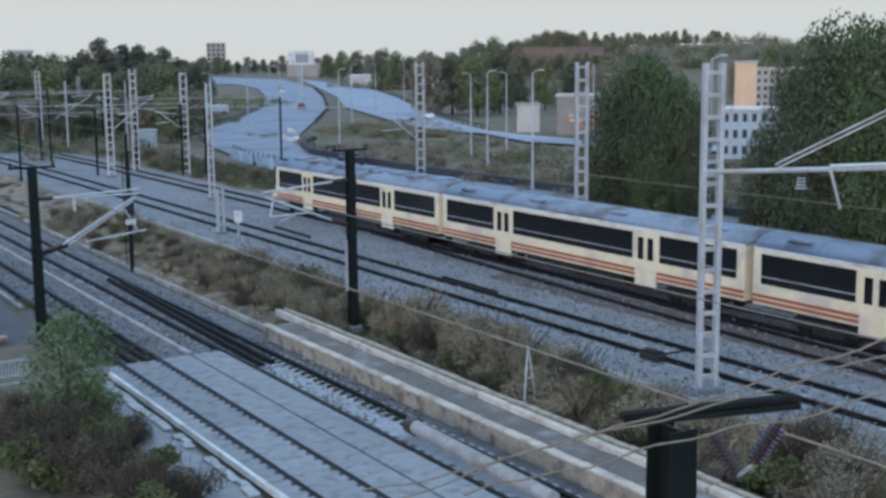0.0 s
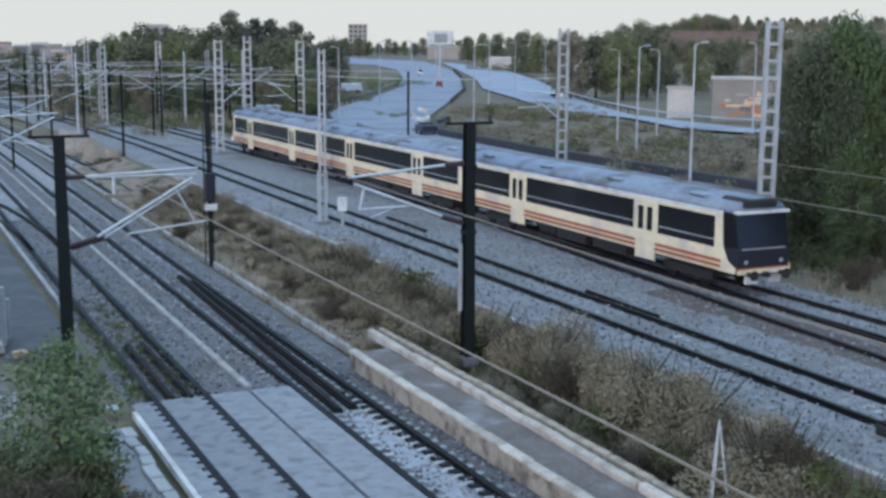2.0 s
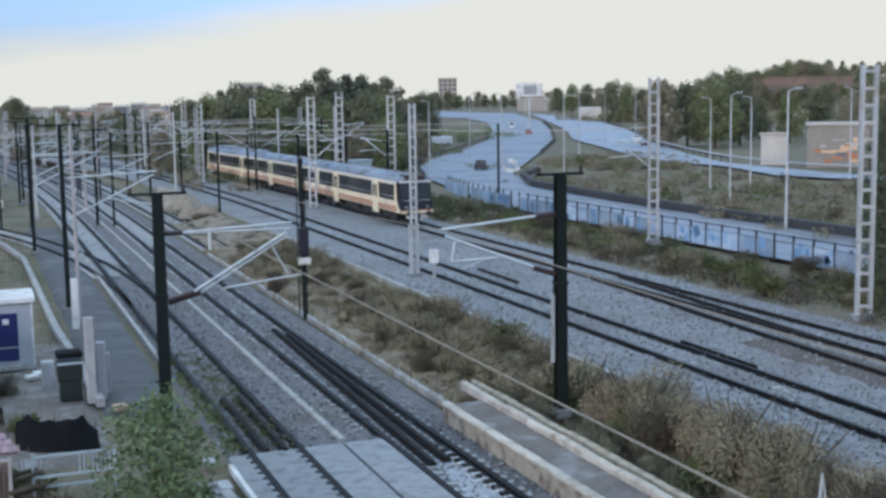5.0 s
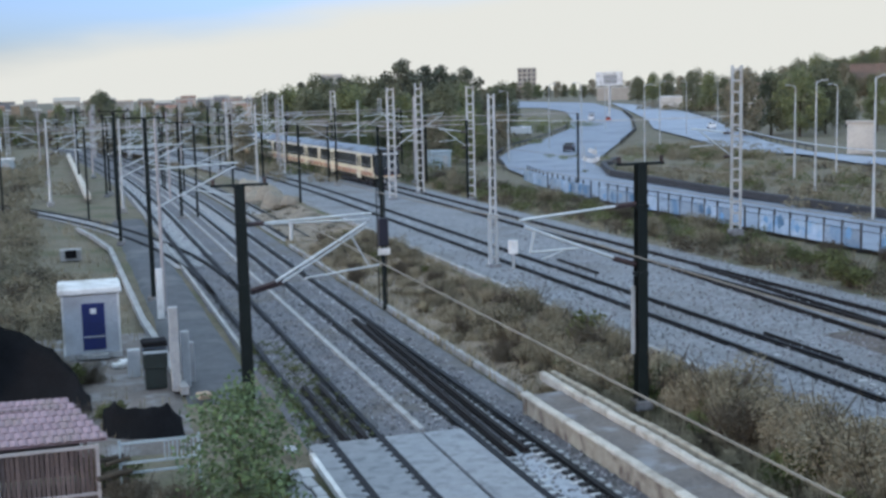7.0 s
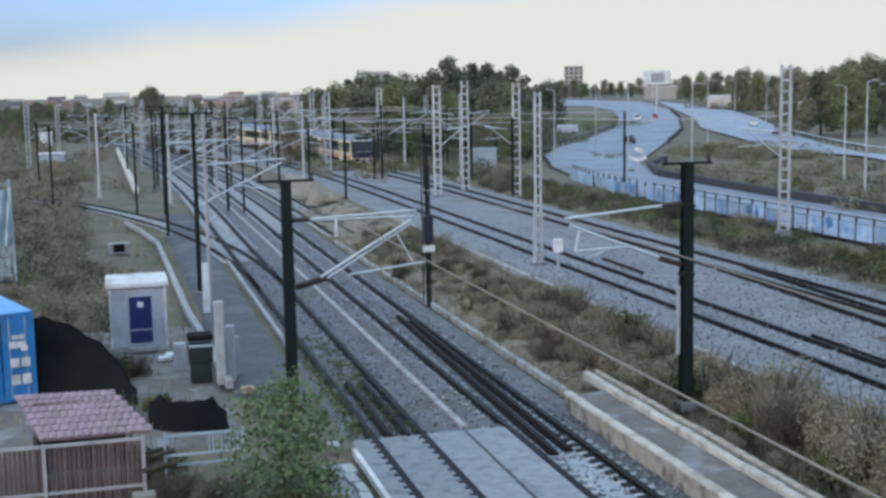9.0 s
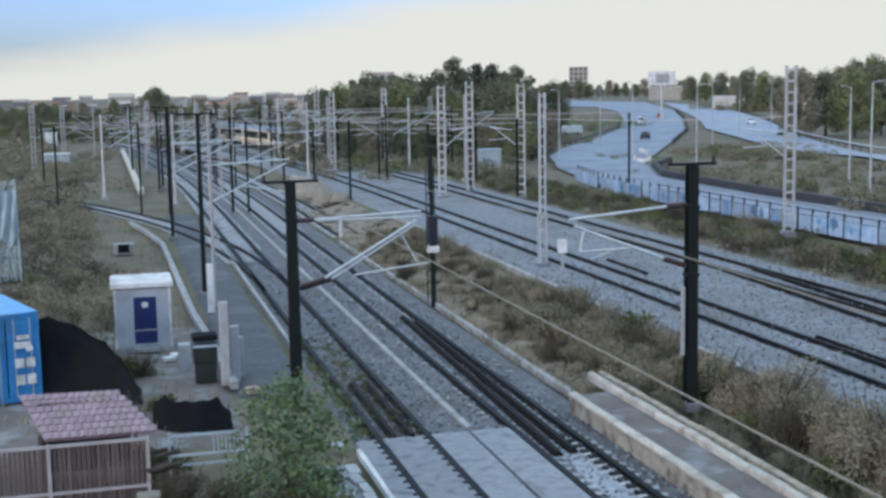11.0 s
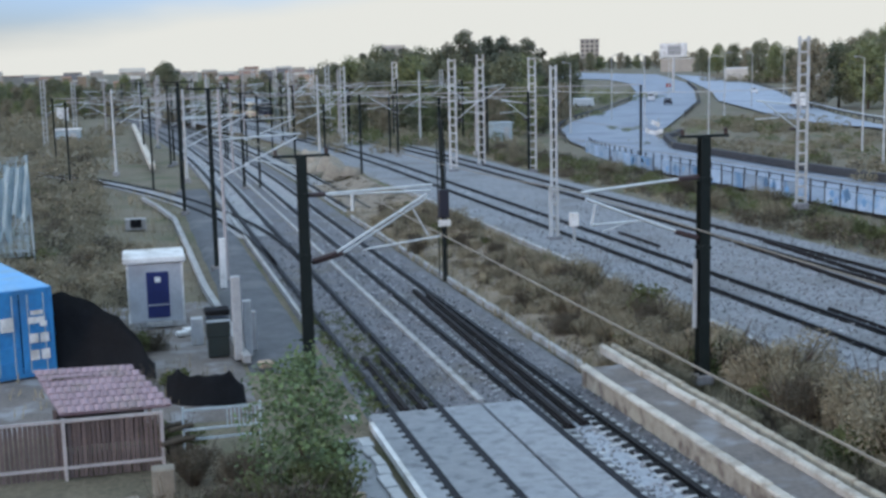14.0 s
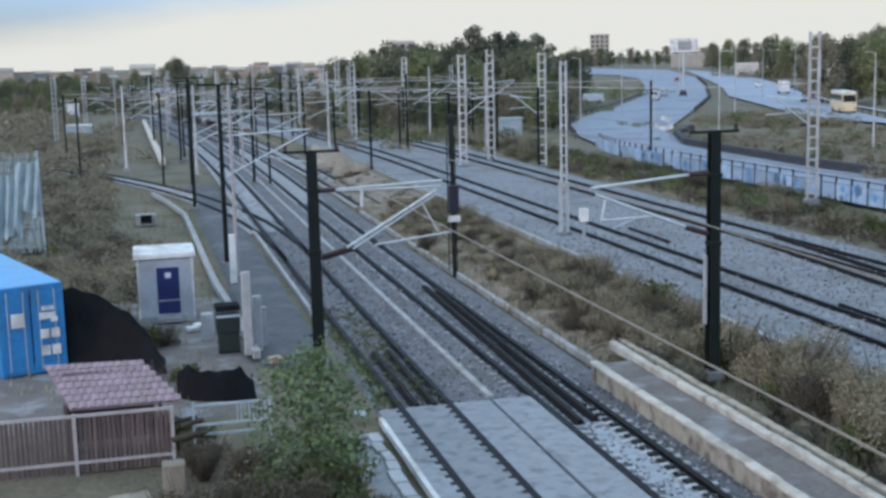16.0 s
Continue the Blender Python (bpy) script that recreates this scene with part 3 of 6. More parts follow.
def guard_rail(line, high=0.75):
    t = thing("guard_rail", "dull dark steel guard rail along the road's edge", "guard rail", group="guard rails", kind="structure")
    b = Build()
    for p, q in zip(line, line[1:]):
        b.tube((*p, high), (*q, high), 0.17, 6)
        n = max(1, int(math.dist(p, q) / 6))
        for k in range(n):
            x, y = p[0] + (q[0] - p[0]) * k / n, p[1] + (q[1] - p[1]) * k / n
            part("post", Build().box((x, y, 0.3), (0.14, 0.14, 1.1)), M_WALLDARK, t)
    part("beam", b, M_WALLDARK, t)


guard_rail([(x - 0.6, y + 0.3) for x, y in ROAD_L[4:10]])
guard_rail([(x + 0.6, y - 0.3) for x, y in SLIP_R[2:8]])
guard_rail([(x + 0.6, y - 0.5) for x, y in ROAD_R[7:11]])


def graffiti_fence():
    t = thing("road_fence", "steel road fence with pale sprayed panels", "fence", kind="structure")
    post = Build().box((0, 0, 0.9), (0.12, 0.12, 1.9)).mesh("post", M_WALLDARK)
    panel = Build().box((0, 0, 0.72), (0.05, 2.02, 1.3)).mesh("panel", M_GRAFFITI)
    y, k = 40.0, 0
    while y < 142:
        x = 51.0 if y < 110 else 51.0 + (y - 110) ** 2 * 0.004
        ob = part("post", post, None, t, "dark steel post")
        ob.matrix_local = pose(x, y, 0)
        if k % 7 != 6:
            ob = part("panel", panel, None, t)
            ob.matrix_local = pose(x, y + 1.05, 0)
            for _ in range(random.choice((0, 1, 1, 2)) if 55 < y < 118 else 0):
                bb = Build()
                n, rr = 11, random.uniform(0.25, 0.42)
                cy, cz = random.uniform(-0.5, 0.5), random.uniform(0.45, 0.95)
                for s in (0, 1):
                    bb.v += [Vector((-0.028 - 0.012 * s, cy + rr * math.cos(6.283 * i / n) * random.uniform(0.4, 1.5), cz + rr * math.sin(6.283 * i / n) * random.uniform(0.5, 1.5))) for i in range(n)]
                bb.f = [list(range(n, 2 * n)), list(range(n - 1, -1, -1))]
                part("sprayed_blot", bb, M_SPRAY, ob, "blue sprayed blot")
        y += 2.1
        k += 1
    part("top_rail", Build().box((51.0, 75, 1.75), (0.07, 70, 0.07)).box((51.0, 75, 1.3), (0.05, 70, 0.05)), M_WALLDARK, t)
    return t


graffiti_fence()
wallb = Build()
for (x0, y0), (x1, y1) in zip([(64.2, -40), (64.2, 60), (64.2, 112), (66, 140), (72, 156)], [(64.2, 60), (64.2, 112), (66, 140), (72, 156), (79, 166)]):
    wallb.tube((x0, y0, 0.45), (x1, y1, 0.45), 0.5, 4)
solid("parapet", wallb, M_WALLDARK, "low dark parapet on the far side of the road", "parapet", kind="structure")


# ---------- passenger train ----------
CAR = 26.2


def side_panel(b, x, y0, y1, z0, z1, th=0.03):
    b.box((x, (y0 + y1) / 2, (z0 + z1) / 2), (th, y1 - y0, z1 - z0))


def train_car(cab, busy_roof, label):
    """Along y, its middle at the origin, z = 0 on the rail. cab: -1, 0 or 1, the end that carries a driver's cab."""
    t = thing("train_car", label, "train car", group="cars of the passenger train")
    h = CAR / 2 - 0.25
    y0, y1 = (-h + (1.0 if cab < 0 else 0)), (h - (1.0 if cab > 0 else 0))
    sec = [(-1.42, 0.95), (1.42, 0.95), (1.46, 1.5), (1.46, 3.2), (1.38, 3.52), (-1.38, 3.52), (-1.46, 3.2), (-1.46, 1.5)]
    part("body", Build().sweep(sec, [((0, y0, 0), (1, 0, 0)), ((0, y1, 0), (1, 0, 0))]), M_CREAM, t, "cream-painted car body")
    roof = [(-1.40, 3.50), (1.40, 3.50), (1.25, 3.78), (0.85, 4.0), (0.3, 4.12), (-0.3, 4.12), (-0.85, 4.0), (-1.25, 3.78)]
    part("roof", Build().sweep(roof, [((0, y0 - (0.6 if cab < 0 else 0), 0), (1, 0, 0)), ((0, y1 + (0.6 if cab > 0 else 0), 0), (1, 0, 0))]), M_ROOF, t, "blue-grey ribbed roof", True)
    doors = (-6.2, 6.2)
    spans = [(y0 + 0.5, doors[0] - 1.0), (doors[0] + 1.0, doors[1] - 1.0), (doors[1] + 1.0, y1 - 0.5)]
    for s in (-1, 1):
        for a, c in spans:
            b = Build()
            side_panel(b, s * 1.465, a, c, 1.92, 3.26)
            w = part("window_band", b, M_GLASS, t, "dark tinted window band")
            bb = Build()
            side_panel(bb, s * 1.475, a, c, 2.22, 2.27)
            part("glazing_bar", bb, M_GREYPOLE, w)
        for z0, z1 in ((1.30, 1.44), (1.08, 1.21)):
            b = Build()
            ends = [y0, doors[0] - 0.8, doors[0] + 0.8, doors[1] - 0.8, doors[1] + 0.8, y1]
            for a, c in zip(ends[::2], ends[1::2]):
                side_panel(b, s * 1.462, a, c, z0, z1)
            part("stripe", b, M_ORANGE, t, "dull orange stripe")
        b = Build()
        side_panel(b, s * 1.40, y0, y1, 3.40, 3.52, 0.12)
        part("gutter", b, M_WHITE, t, "white roof gutter")
        for d in doors:
            b = Build().box((s * 1.44, d, 1.95), (0.10, 1.55, 2.75))
            dr = part("door", b, M_CREAM, t, "cream double door")
            for k in (-0.36, 0.36):
                part("door_window", Build().box((s * 1.495, d + k, 2.50), (0.02, 0.42, 1.10)), M_GLASS, dr)
            part("door_step", Build().box((s * 1.38, d, 0.55), (0.22, 1.3, 0.08)), M_UNDER, t)
    b = Build()
    for a, c, w in ((-4.2, -1.2, 2.3), (-0.6, 2.2, 2.5), (2.7, 4.4, 2.1)):
        b.box((0, (a + c) / 2, 0.66), (w, c - a, 0.55))
    b.box((0, 0, 0.90), (2.5, y1 - y0, 0.14))
    part("underframe", b, M_UNDER, t, "dark equipment boxes under the floor")
    for yb in (-9.0, 9.0):
        bg = part("bogie", bevelled(Build().box((0, yb, 0.55), (2.1, 3.4, 0.32)).box((-1.02, yb, 0.5), (0.14, 3.6, 0.4)).box((1.02, yb, 0.5), (0.14, 3.6, 0.4)).mesh("bogie", M_UNDER), 0.03), None, t)
        for k in (-1.25, 1.25):
            part("wheelset", Build().tube((-0.98, yb + k, 0.46), (-0.84, yb + k, 0.46), 0.46, 20).tube((0.84, yb + k, 0.46), (0.98, yb + k, 0.46), 0.46, 20).tube((-0.84, yb + k, 0.46), (0.84, yb + k, 0.46), 0.08, 8), M_RUST, bg)
    if cab:
        o = cab * (h - 1.0)
        d = cab * 1.0
        # a blunt nose that leans back above the belt
        lower = Build().sweep([(-1.42, 0.95), (1.42, 0.95), (1.46, 1.5), (1.46, 2.0), (-1.46, 2.0), (-1.46, 1.5)], [((0, o, 0), (1, 0, 0)), ((0, o + d * 1.0, 0), (0.93, 0, 0))])
        nose = part("cab_nose", lower, M_NAVY, t, "dark navy cab front")
        up = Build()
        for x in (-1, 1):
            for yy, z in ((o, 2.0), (o, 3.5), (o + d * 0.66, 3.5), (o + d * 1.0, 2.0)):
                up.v.append((x * (1.44 if yy == o else 1.34), yy, z))
        up.f = [[0, 1, 2, 3], [4, 7, 6, 5], [0, 4, 5, 1], [1, 5, 6, 2], [2, 6, 7, 3], [3, 7, 4, 0]]
        part("windscreen", up, M_GLASS, t, "black cab windscreen and side glass")
        part("cab_visor", Build().box((0, o + d * 0.45, 3.52), (2.7, 0.95, 0.12)), M_WHITE, t, "white strip above the windscreen")
        part("cab_hood", bevelled(Build().box((0, o - d * 0.1, 3.86), (1.9, 1.6, 0.42)).mesh("cab_hood", M_UNDER), 0.12), None, t, "dark unit on the cab roof")
        part("bumper_beam", Build().box((0, o + d * 1.02, 1.02), (2.7, 0.12, 0.20)), M_CREAM, t)
        for x in (-0.85, 0.85):
            bf = part("buffer", Build().tube((x, o + d, 0.92), (x, o + d * 1.45, 0.92), 0.10, 12).tube((x, o + d * 1.45, 0.92), (x, o + d * 1.5, 0.92), 0.22, 16), M_UNDER, t)
            part("head_light", Build().tube((x * 1.1, o + d * 0.98, 1.42), (x * 1.1, o + d * 1.03, 1.42), 0.09, 12), M_GREYPOLE, t)
        for x in (-0.62, 0.62):
            part("front_plate", Build().box((x, o + d * 0.98, 0.66), (0.62, 0.12, 0.36)), M_WHITE, t, "pale plate under the coupler")
        for x in (-1, 1):
            ch = Build()
            for xx in (1.445, 1.475):
                ch.v += [Vector((x * xx, o, 0.95)), Vector((x * xx, o + d * 0.98, 0.95)), Vector((x * xx, o + d * 0.98, 1.20)), Vector((x * xx, o + d * 0.45, 1.45)), Vector((x * xx, o + d * 0.12, 2.0)), Vector((x * xx, o, 3.4)), Vector((x * xx, o - d * 0.2, 3.4)), Vector((x * xx, o - d * 0.2, 0.95))]
            ch.f = [list(range(8)), list(range(15, 7, -1))] + [[i, (i + 1) % 8, 8 + (i + 1) % 8, 8 + i] for i in range(8)]
            part("cheek", ch, M_CREAM, t, "cream cheek that sweeps down to the bumper")
        part("nose_band", Build().box((0, o + d * 1.0, 1.14), (2.72, 0.06, 0.09)), M_ORANGE, t, "orange line across the nose")
        part("wiper_panel", Build().box((0, o + d * 0.99, 1.98), (2.3, 0.05, 0.05)), M_GREYPOLE, t)
        part("coupler", Build().tube((0, o + d * 0.8, 0.9), (0, o + d * 1.4, 0.9), 0.12, 8), M_UNDER, t)
    for yy in ((y0,) if cab >= 0 else ()) + ((y1,) if cab <= 0 else ()):
        part("gangway", Build().box((0, yy + (0.15 if yy > 0 else -0.15), 2.2), (1.5, 0.42, 2.3)), M_UNDER, t, "dark rubber gangway")
    n = 9 if busy_roof else 4
    for k in range(n):
        yy = y0 + 2.2 + (y1 - y0 - 4.4) * k / (n - 1)
        if busy_roof:
            part("roof_box", bevelled(Build().box((0.1 * (-1) ** k, yy, 4.14), (1.4, 1.5, 0.26)).mesh("roof_box", M_ROOF), 0.05), None, t, "blue-grey roof equipment")
        else:
            part("roof_vent", bevelled(Build().box((-0.9, yy, 3.98), (0.5, 1.3, 0.14)).mesh("roof_vent", M_ROOF), 0.05), None, t, "blue-grey roof vent")
    if busy_roof:
        pb = Build().tube((-0.5, 4.0, 4.35), (-0.4, 5.6, 4.9), 0.035).tube((0.5, 4.0, 4.35), (0.4, 5.6, 4.9), 0.035).tube((-0.4, 5.6, 4.9), (-0.5, 4.2, 5.5), 0.03).tube((0.4, 5.6, 4.9), (0.5, 4.2, 5.5), 0.03).tube((-0.85, 4.2, 5.5), (0.85, 4.2, 5.5), 0.04)
        part("pantograph", pb, M_RUST, t, "raised dark pantograph")
    return t


train = [train_car(-1, False, "cream and orange train car with a black-windowed cab"), train_car(0, False, "cream and orange middle car with dark windows"), train_car(1, True, "cream and orange motor car with roof equipment")]


# ---------- masts, wires ----------
def lattice_mast(x, y, z, h, w=0.62, turn=0, arm=0, grp="pale lattice masts"):
    t = thing("lattice_mast", "pale riveted steel lattice mast beside the tracks", "mast", pose(x, y, z, 0, 0, turn), grp)
    part("footing", bevelled(Build().box((0, 0, 0), (w + 0.4, 0.7, 0.46)).mesh("footing", M_BALLAST), 0.04), None, t)
    for s in (-1, 1):
        part("upright", Build().box((s * w / 2, 0, h / 2), (0.17, 0.26, h)), M_GREYPOLE, t)
    k, me = 0.6, Build().box((0, 0, 0), (w, 0.20, 0.14)).mesh("batten", M_GREYPOLE)
    while k < h:
        ob = part("batten", me, None, t)
        ob.matrix_local = pose(0, 0, k)
        k += 0.78
    if arm:
        s = 1 if arm > 0 else -1
        b = Build().tube((s * w / 2, 0, h * 0.60), (arm, 0, h * 0.63), 0.055).tube((s * w / 2, 0, h * 0.46), (arm * 0.85, 0, h * 0.625), 0.045).tube((arm * 0.5, 0, h * 0.53), (arm * 1.02, 0, h * 0.52), 0.035)
        part("bracket", b, M_TUBE, t, "galvanised tube bracket")
        for zz in (0.60, 0.46):
            part("insulator", Build().tube((s * (w / 2 + 0.15), 0, h * zz), (s * (w / 2 + 0.6), 0, h * zz), 0.10, 10), M_INSUL, t)
    return t


def h_mast(x, y, z, h, label, bar=2.1, wide=0.30):
    t = thing("catenary_mast", label, "mast", pose(x, y, z), "dark catenary masts")
    w = wide / 2
    sec = [(-w, -w), (w, -w), (w, -w + 0.03), (0.02, -w + 0.03), (0.02, w - 0.03), (w, w - 0.03), (w, w), (-w, w), (-w, w - 0.03), (-0.02, w - 0.03), (-0.02, -w + 0.03), (-w, -w + 0.03)]
    b = Build()
    n = len(sec)
    for zz, k in ((0, 1.0), (h, 0.86)):
        b.v += [Vector((a * k, u * k, zz)) for a, u in sec]
    b.f = [[i, (i + 1) % n, n + (i + 1) % n, n + i] for i in range(n)] + [list(range(n - 1, -1, -1)), list(range(n, 2 * n))]
    part("post", b, M_DARKPOLE, t, "dark green steel post")
    part("footing", bevelled(Build().box((0, 0, -0.05), (0.66, 0.66, 0.34)).mesh("footing", M_PLATFORM), 0.04), None, t)
    if bar:
        part("crossbar", Build().box((0, 0, h + 0.04), (bar, 0.12, 0.10)), M_DARKPOLE, t)
        for k in (-bar / 2 + 0.1, bar / 2 - 0.1):
            part("insulator", Build().tube((k, 0, h + 0.08), (k, 0, h + 0.30), 0.07, 8), M_INSUL, t)
    for zz in (h * 0.55, h * 0.83):
        part("clamp", Build().box((0, 0, zz), (wide + 0.03, wide + 0.03, 0.12)), M_DARKPOLE, t)
    return t


def rods(parent, name, label, *segs):
    for a, b, r in segs:
        part(name, Build().tube(a, b, r, 8), M_TUBE, parent, label)


pole_l = h_mast(6.1, 44.8, -0.1, 8.2, "dark green catenary mast in the bush beside the track", 2.1, 0.42)
rods(pole_l, "bracket_tube", "galvanised bracket tube", ((0.8, 0, 6.79), (4.95, 0, 6.95), 0.045), ((0.9, 0, 6.75), (4.9, 0, 6.72), 0.04), ((1.15, 0, 4.55), (4.75, 0, 6.60), 0.055), ((1.45, 0.1, 4.50), (4.7, 0.1, 6.40), 0.04), ((2.3, 0, 4.62), (5.2, 0, 4.95), 0.035), ((4.1, 0, 6.2), (4.75, 0, 5.0), 0.035), ((1.85, 0, 6.75), (1.85, 0, 6.1), 0.07))
for a, c in (((0.2, 0, 6.78), (0.85, 0, 6.79)), ((0.25, 0, 4.3), (1.2, 0, 4.55)), ((0.25, 0.1, 4.2), (1.45, 0.1, 4.5))):
    part("insulator", Build().tube(a, c, 0.095, 10), M_INSUL, pole_l)
pole_r = h_mast(18.95, 38.0, 0.3, 8.4, "dark green catenary mast among the dry bushes", 1.8, 0.40)
rods(pole_r, "bracket_tube", "galvanised bracket tube", ((-0.9, 0, 7.02), (-4.5, 0, 6.72), 0.05), ((-1.0, 0, 5.22), (-4.3, 0, 6.5), 0.055), ((-4.1, 0, 5.62), (-2.2, 0, 5.66), 0.04), ((-3.95, 0, 6.35), (-4.1, 0, 5.62), 0.05), ((-3.7, 0, 5.35), (-2.9, 0, 5.6), 0.025))
for a, c in (((-0.2, 0, 7.06), (-0.95, 0, 7.02)), ((-0.2, 0, 4.95), (-1.05, 0, 5.22))):
    part("insulator", Build().tube(a, c, 0.10, 10), M_INSUL, pole_r)
part("side_post", Build().box((-0.30, 0, 3.0), (0.10, 0.12, 2.4)), M_GREYPOLE, pole_r, "pale steel side post")
for x, y, h in ((4.0, 99.9, 10.4), (4.5, 71.0, 10.3), (4.6, 118, 9.6), (5.0, 150, 9.5), (3.0, 180, 9.5), (20.0, 150, 9), (15.5, 190, 9), (10.5, 118, 9.0), (26.0, 210, 9.5)):
    m = h_mast(x + 0.4 * bend(y), y, -0.1, h, "dark catenary mast far up the yard", 2.4, 0.26)
    if x < 22:
        rods(m, "bracket_tube", "galvanised bracket tube", ((0.3, 0, h * 0.72), (5.2, 0, h * 0.74), 0.05), ((0.3, 0, h * 0.5), (5.0, 0, h * 0.72), 0.05), ((2.4, 0, h * 0.6), (5.2, 0, h * 0.55), 0.04))
tt = thing("signal_mast", "slender pale steel mast beside the gravel path", "mast", pose(4.75, 66.5, -0.1))
part("post", Build().tube((0, 0, 0), (0, 0, 10.4), 0.11, 12, 0.08), M_FRAME, tt)
part("base_post", Build().box((-0.35, -2.0, 1.3), (0.34, 0.34, 2.6)), M_WHITE, tt, "white concrete base post")
for x, y, z, h, arm in ((45.6, 76.4, EAST - 0.2, 11.8, -3.2), (38.5, 45.5, EAST - 0.2, 11.8, 0), (23.5, 19.1, EAST - 0.2, 11.85, 0), (30.6, 115, EAST - 0.2, 10.9, 3), (34.9, 120, EAST - 0.2, 11.3, 0), (37.4, 111, EAST - 0.2, 10.9, -3), (37.5, 173, EAST - 0.2, 10.8, 0)):
    lattice_mast(x, y, z, h, arm=arm, turn=-20)
lattice_mast(31.7, 89, EAST - 0.2, 10.2, 0.40, -15)
for az, d, h in ((8.4, 210, 10.5), (9.1, 190, 10.6), (9.8, 160, 10.4), (7.4, 240, 10.5), (6.7, 250, 10.5), (11.0, 230, 10.8), (5.7, 270, 10.0), (-3.6, 200, 10.4), (-2.3, 230, 9.6), (2.9, 240, 10.2), (3.6, 200, 10.0), (1.4, 260, 10.4), (13.2, 260, 10.6), (14.4, 240, 10.2)):
    a = radians(az)
    lattice_mast(d * math.sin(a), d * math.cos(a), level(d * math.sin(a), d * math.cos(a)) - 0.2, h, 0.55, -az, 3 if az < 9 else 0, "far lattice masts")


def yard_mast(material, label, h, sides):
    t = thing("yard_mast", label, "mast", group="masts up the yard")
    part("post", Build().tube((0, 0, -0.3), (0, 0, h), 0.15, 8, 0.10), material, t)
    part("footing", bevelled(Build().box((0, 0, 0.05), (0.7, 0.7, 0.5)).mesh("footing", M_CONCRETE), 0.04), None, t)
    for s in sides:
        part("bracket_tube", Build().tube((0, 0, h * 0.76), (s * 3.6, 0, h * 0.80), 0.05, 6), M_TUBE, t, "galvanised bracket tube")
        part("stay_tube", Build().tube((0, 0, h * 0.56), (s * 3.5, 0, h * 0.785), 0.05, 6), M_TUBE, t, "galvanised stay tube")
        part("steady_arm", Build().tube((s * 1.6, 0, h * 0.65), (s * 3.7, 0, h * 0.62), 0.035, 5), M_TUBE, t)
        for zz in (0.76, 0.56):
            part("insulator", Build().tube((s * 0.2, 0, h * zz + (0.0 if zz > 0.7 else 0.02 * h)), (s * 0.75, 0, h * zz + (0.01 if zz > 0.7 else 0.05) * h), 0.10, 8), M_INSUL, t)
    return t


yard_kinds = [yard_mast(M_GREYPOLE, "pale round mast with brackets up the yard", 9.4, (1,)), yard_mast(M_DARKPOLE, "dark round mast with brackets up the yard", 8.8, (-1, 1)), yard_mast(M_FRAME, "grey round mast with brackets on either side up the yard", 9.8, (-1, 1))]
k = 0
for x, share, ys in ((-1.5, 0.3, (140, 176, 232)), (5.6, 0.5, (128, 152, 186, 222, 262)), (11.1, 0.5, (136, 166, 204, 246)), (21.8, 0.6, (142, 170, 206, 248)), (29.9, 0.9, (136, 168, 202, 240)), (38.6, 0.95, (134, 158, 196, 232))):
    for y in ys:
        at = pose(x + share * bend(y), y, level(x, y) - 0.1, 0, 0, random.uniform(-6, 14))
        if k < 3:
            yard_kinds[k].matrix_world = at
        else:
            copy_thing(yard_kinds[k % 3], at)
        k += 1


def wire(name, pts, r, material, label):
    return solid(name, Build().chain(pts, r, 5), material, label, "wire", group="overhead wires")


def sagged(a, b, sag, n=10):
    a, b = Vector(a), Vector(b)
    return [a.lerp(b, k / n) - Vector((0, 0, sag * 4 * (k / n) * (1 - k / n))) for k in range(n + 1)]


wire("catenary_wire", [(9.3, -16, 6.1), (9.3, 44.8, 6.1)] + sagged((9.3, 44.8, 6.1), (8.3, 100, 6.2), 0.1, 3), 0.024, M_WIRE, "tarnished copper contact wire over the track")
wire("catenary_wire", sagged((14.4, -16, 7.0), (14.4, 38, 7.05), 0.25) + sagged((14.4, 38, 7.05), (13.9, 90, 7.2), 0.5, 6), 0.02, M_WIRE, "tarnished copper carrier wire beside the platform")
wire("catenary_wire", [(26.4, -16, 6.6), (26.4, 45, 6.6), (26.0, 100, 6.6), (24, 170, 6.6)], 0.016, M_WIRE, "thin contact wire over the eastern track")
wire("catenary_wire", [(34.1, -16, 6.6), (34.1, 45, 6.6), (33.8, 100, 6.6), (31, 165, 6.6)], 0.016, M_WIRE, "thin contact wire over the train's track")
for x, share, z in ((8.72, 0.5, 6.1), (8.72, 0.5, 7.3), (13.4, 0.5, 6.2), (13.4, 0.5, 7.4), (26.3, 0.95, 7.6), (34.1, 1.0, 7.6), (17.6, 0.6, 6.4)):
    wire("catenary_wire", [(x + share * bend(y), y, z + (0.25 if k % 2 else 0)) for k, y in enumerate(range(96, 300, 17))], 0.022, M_WIRE, "tarnished wire over the far tracks")
wire("span_wire", sagged((45.4, 76.2, 9.1), (31.7, 89, 9.0), 0.2), 0.03, M_GREYPOLE, "pale cross-span cable between lattice masts")
wire("span_wire", sagged((38.3, 45.5, 8.0), (45.4, 76, 8.2), 0.4), 0.035, M_TUBE, "pale cross-span cable between lattice masts")
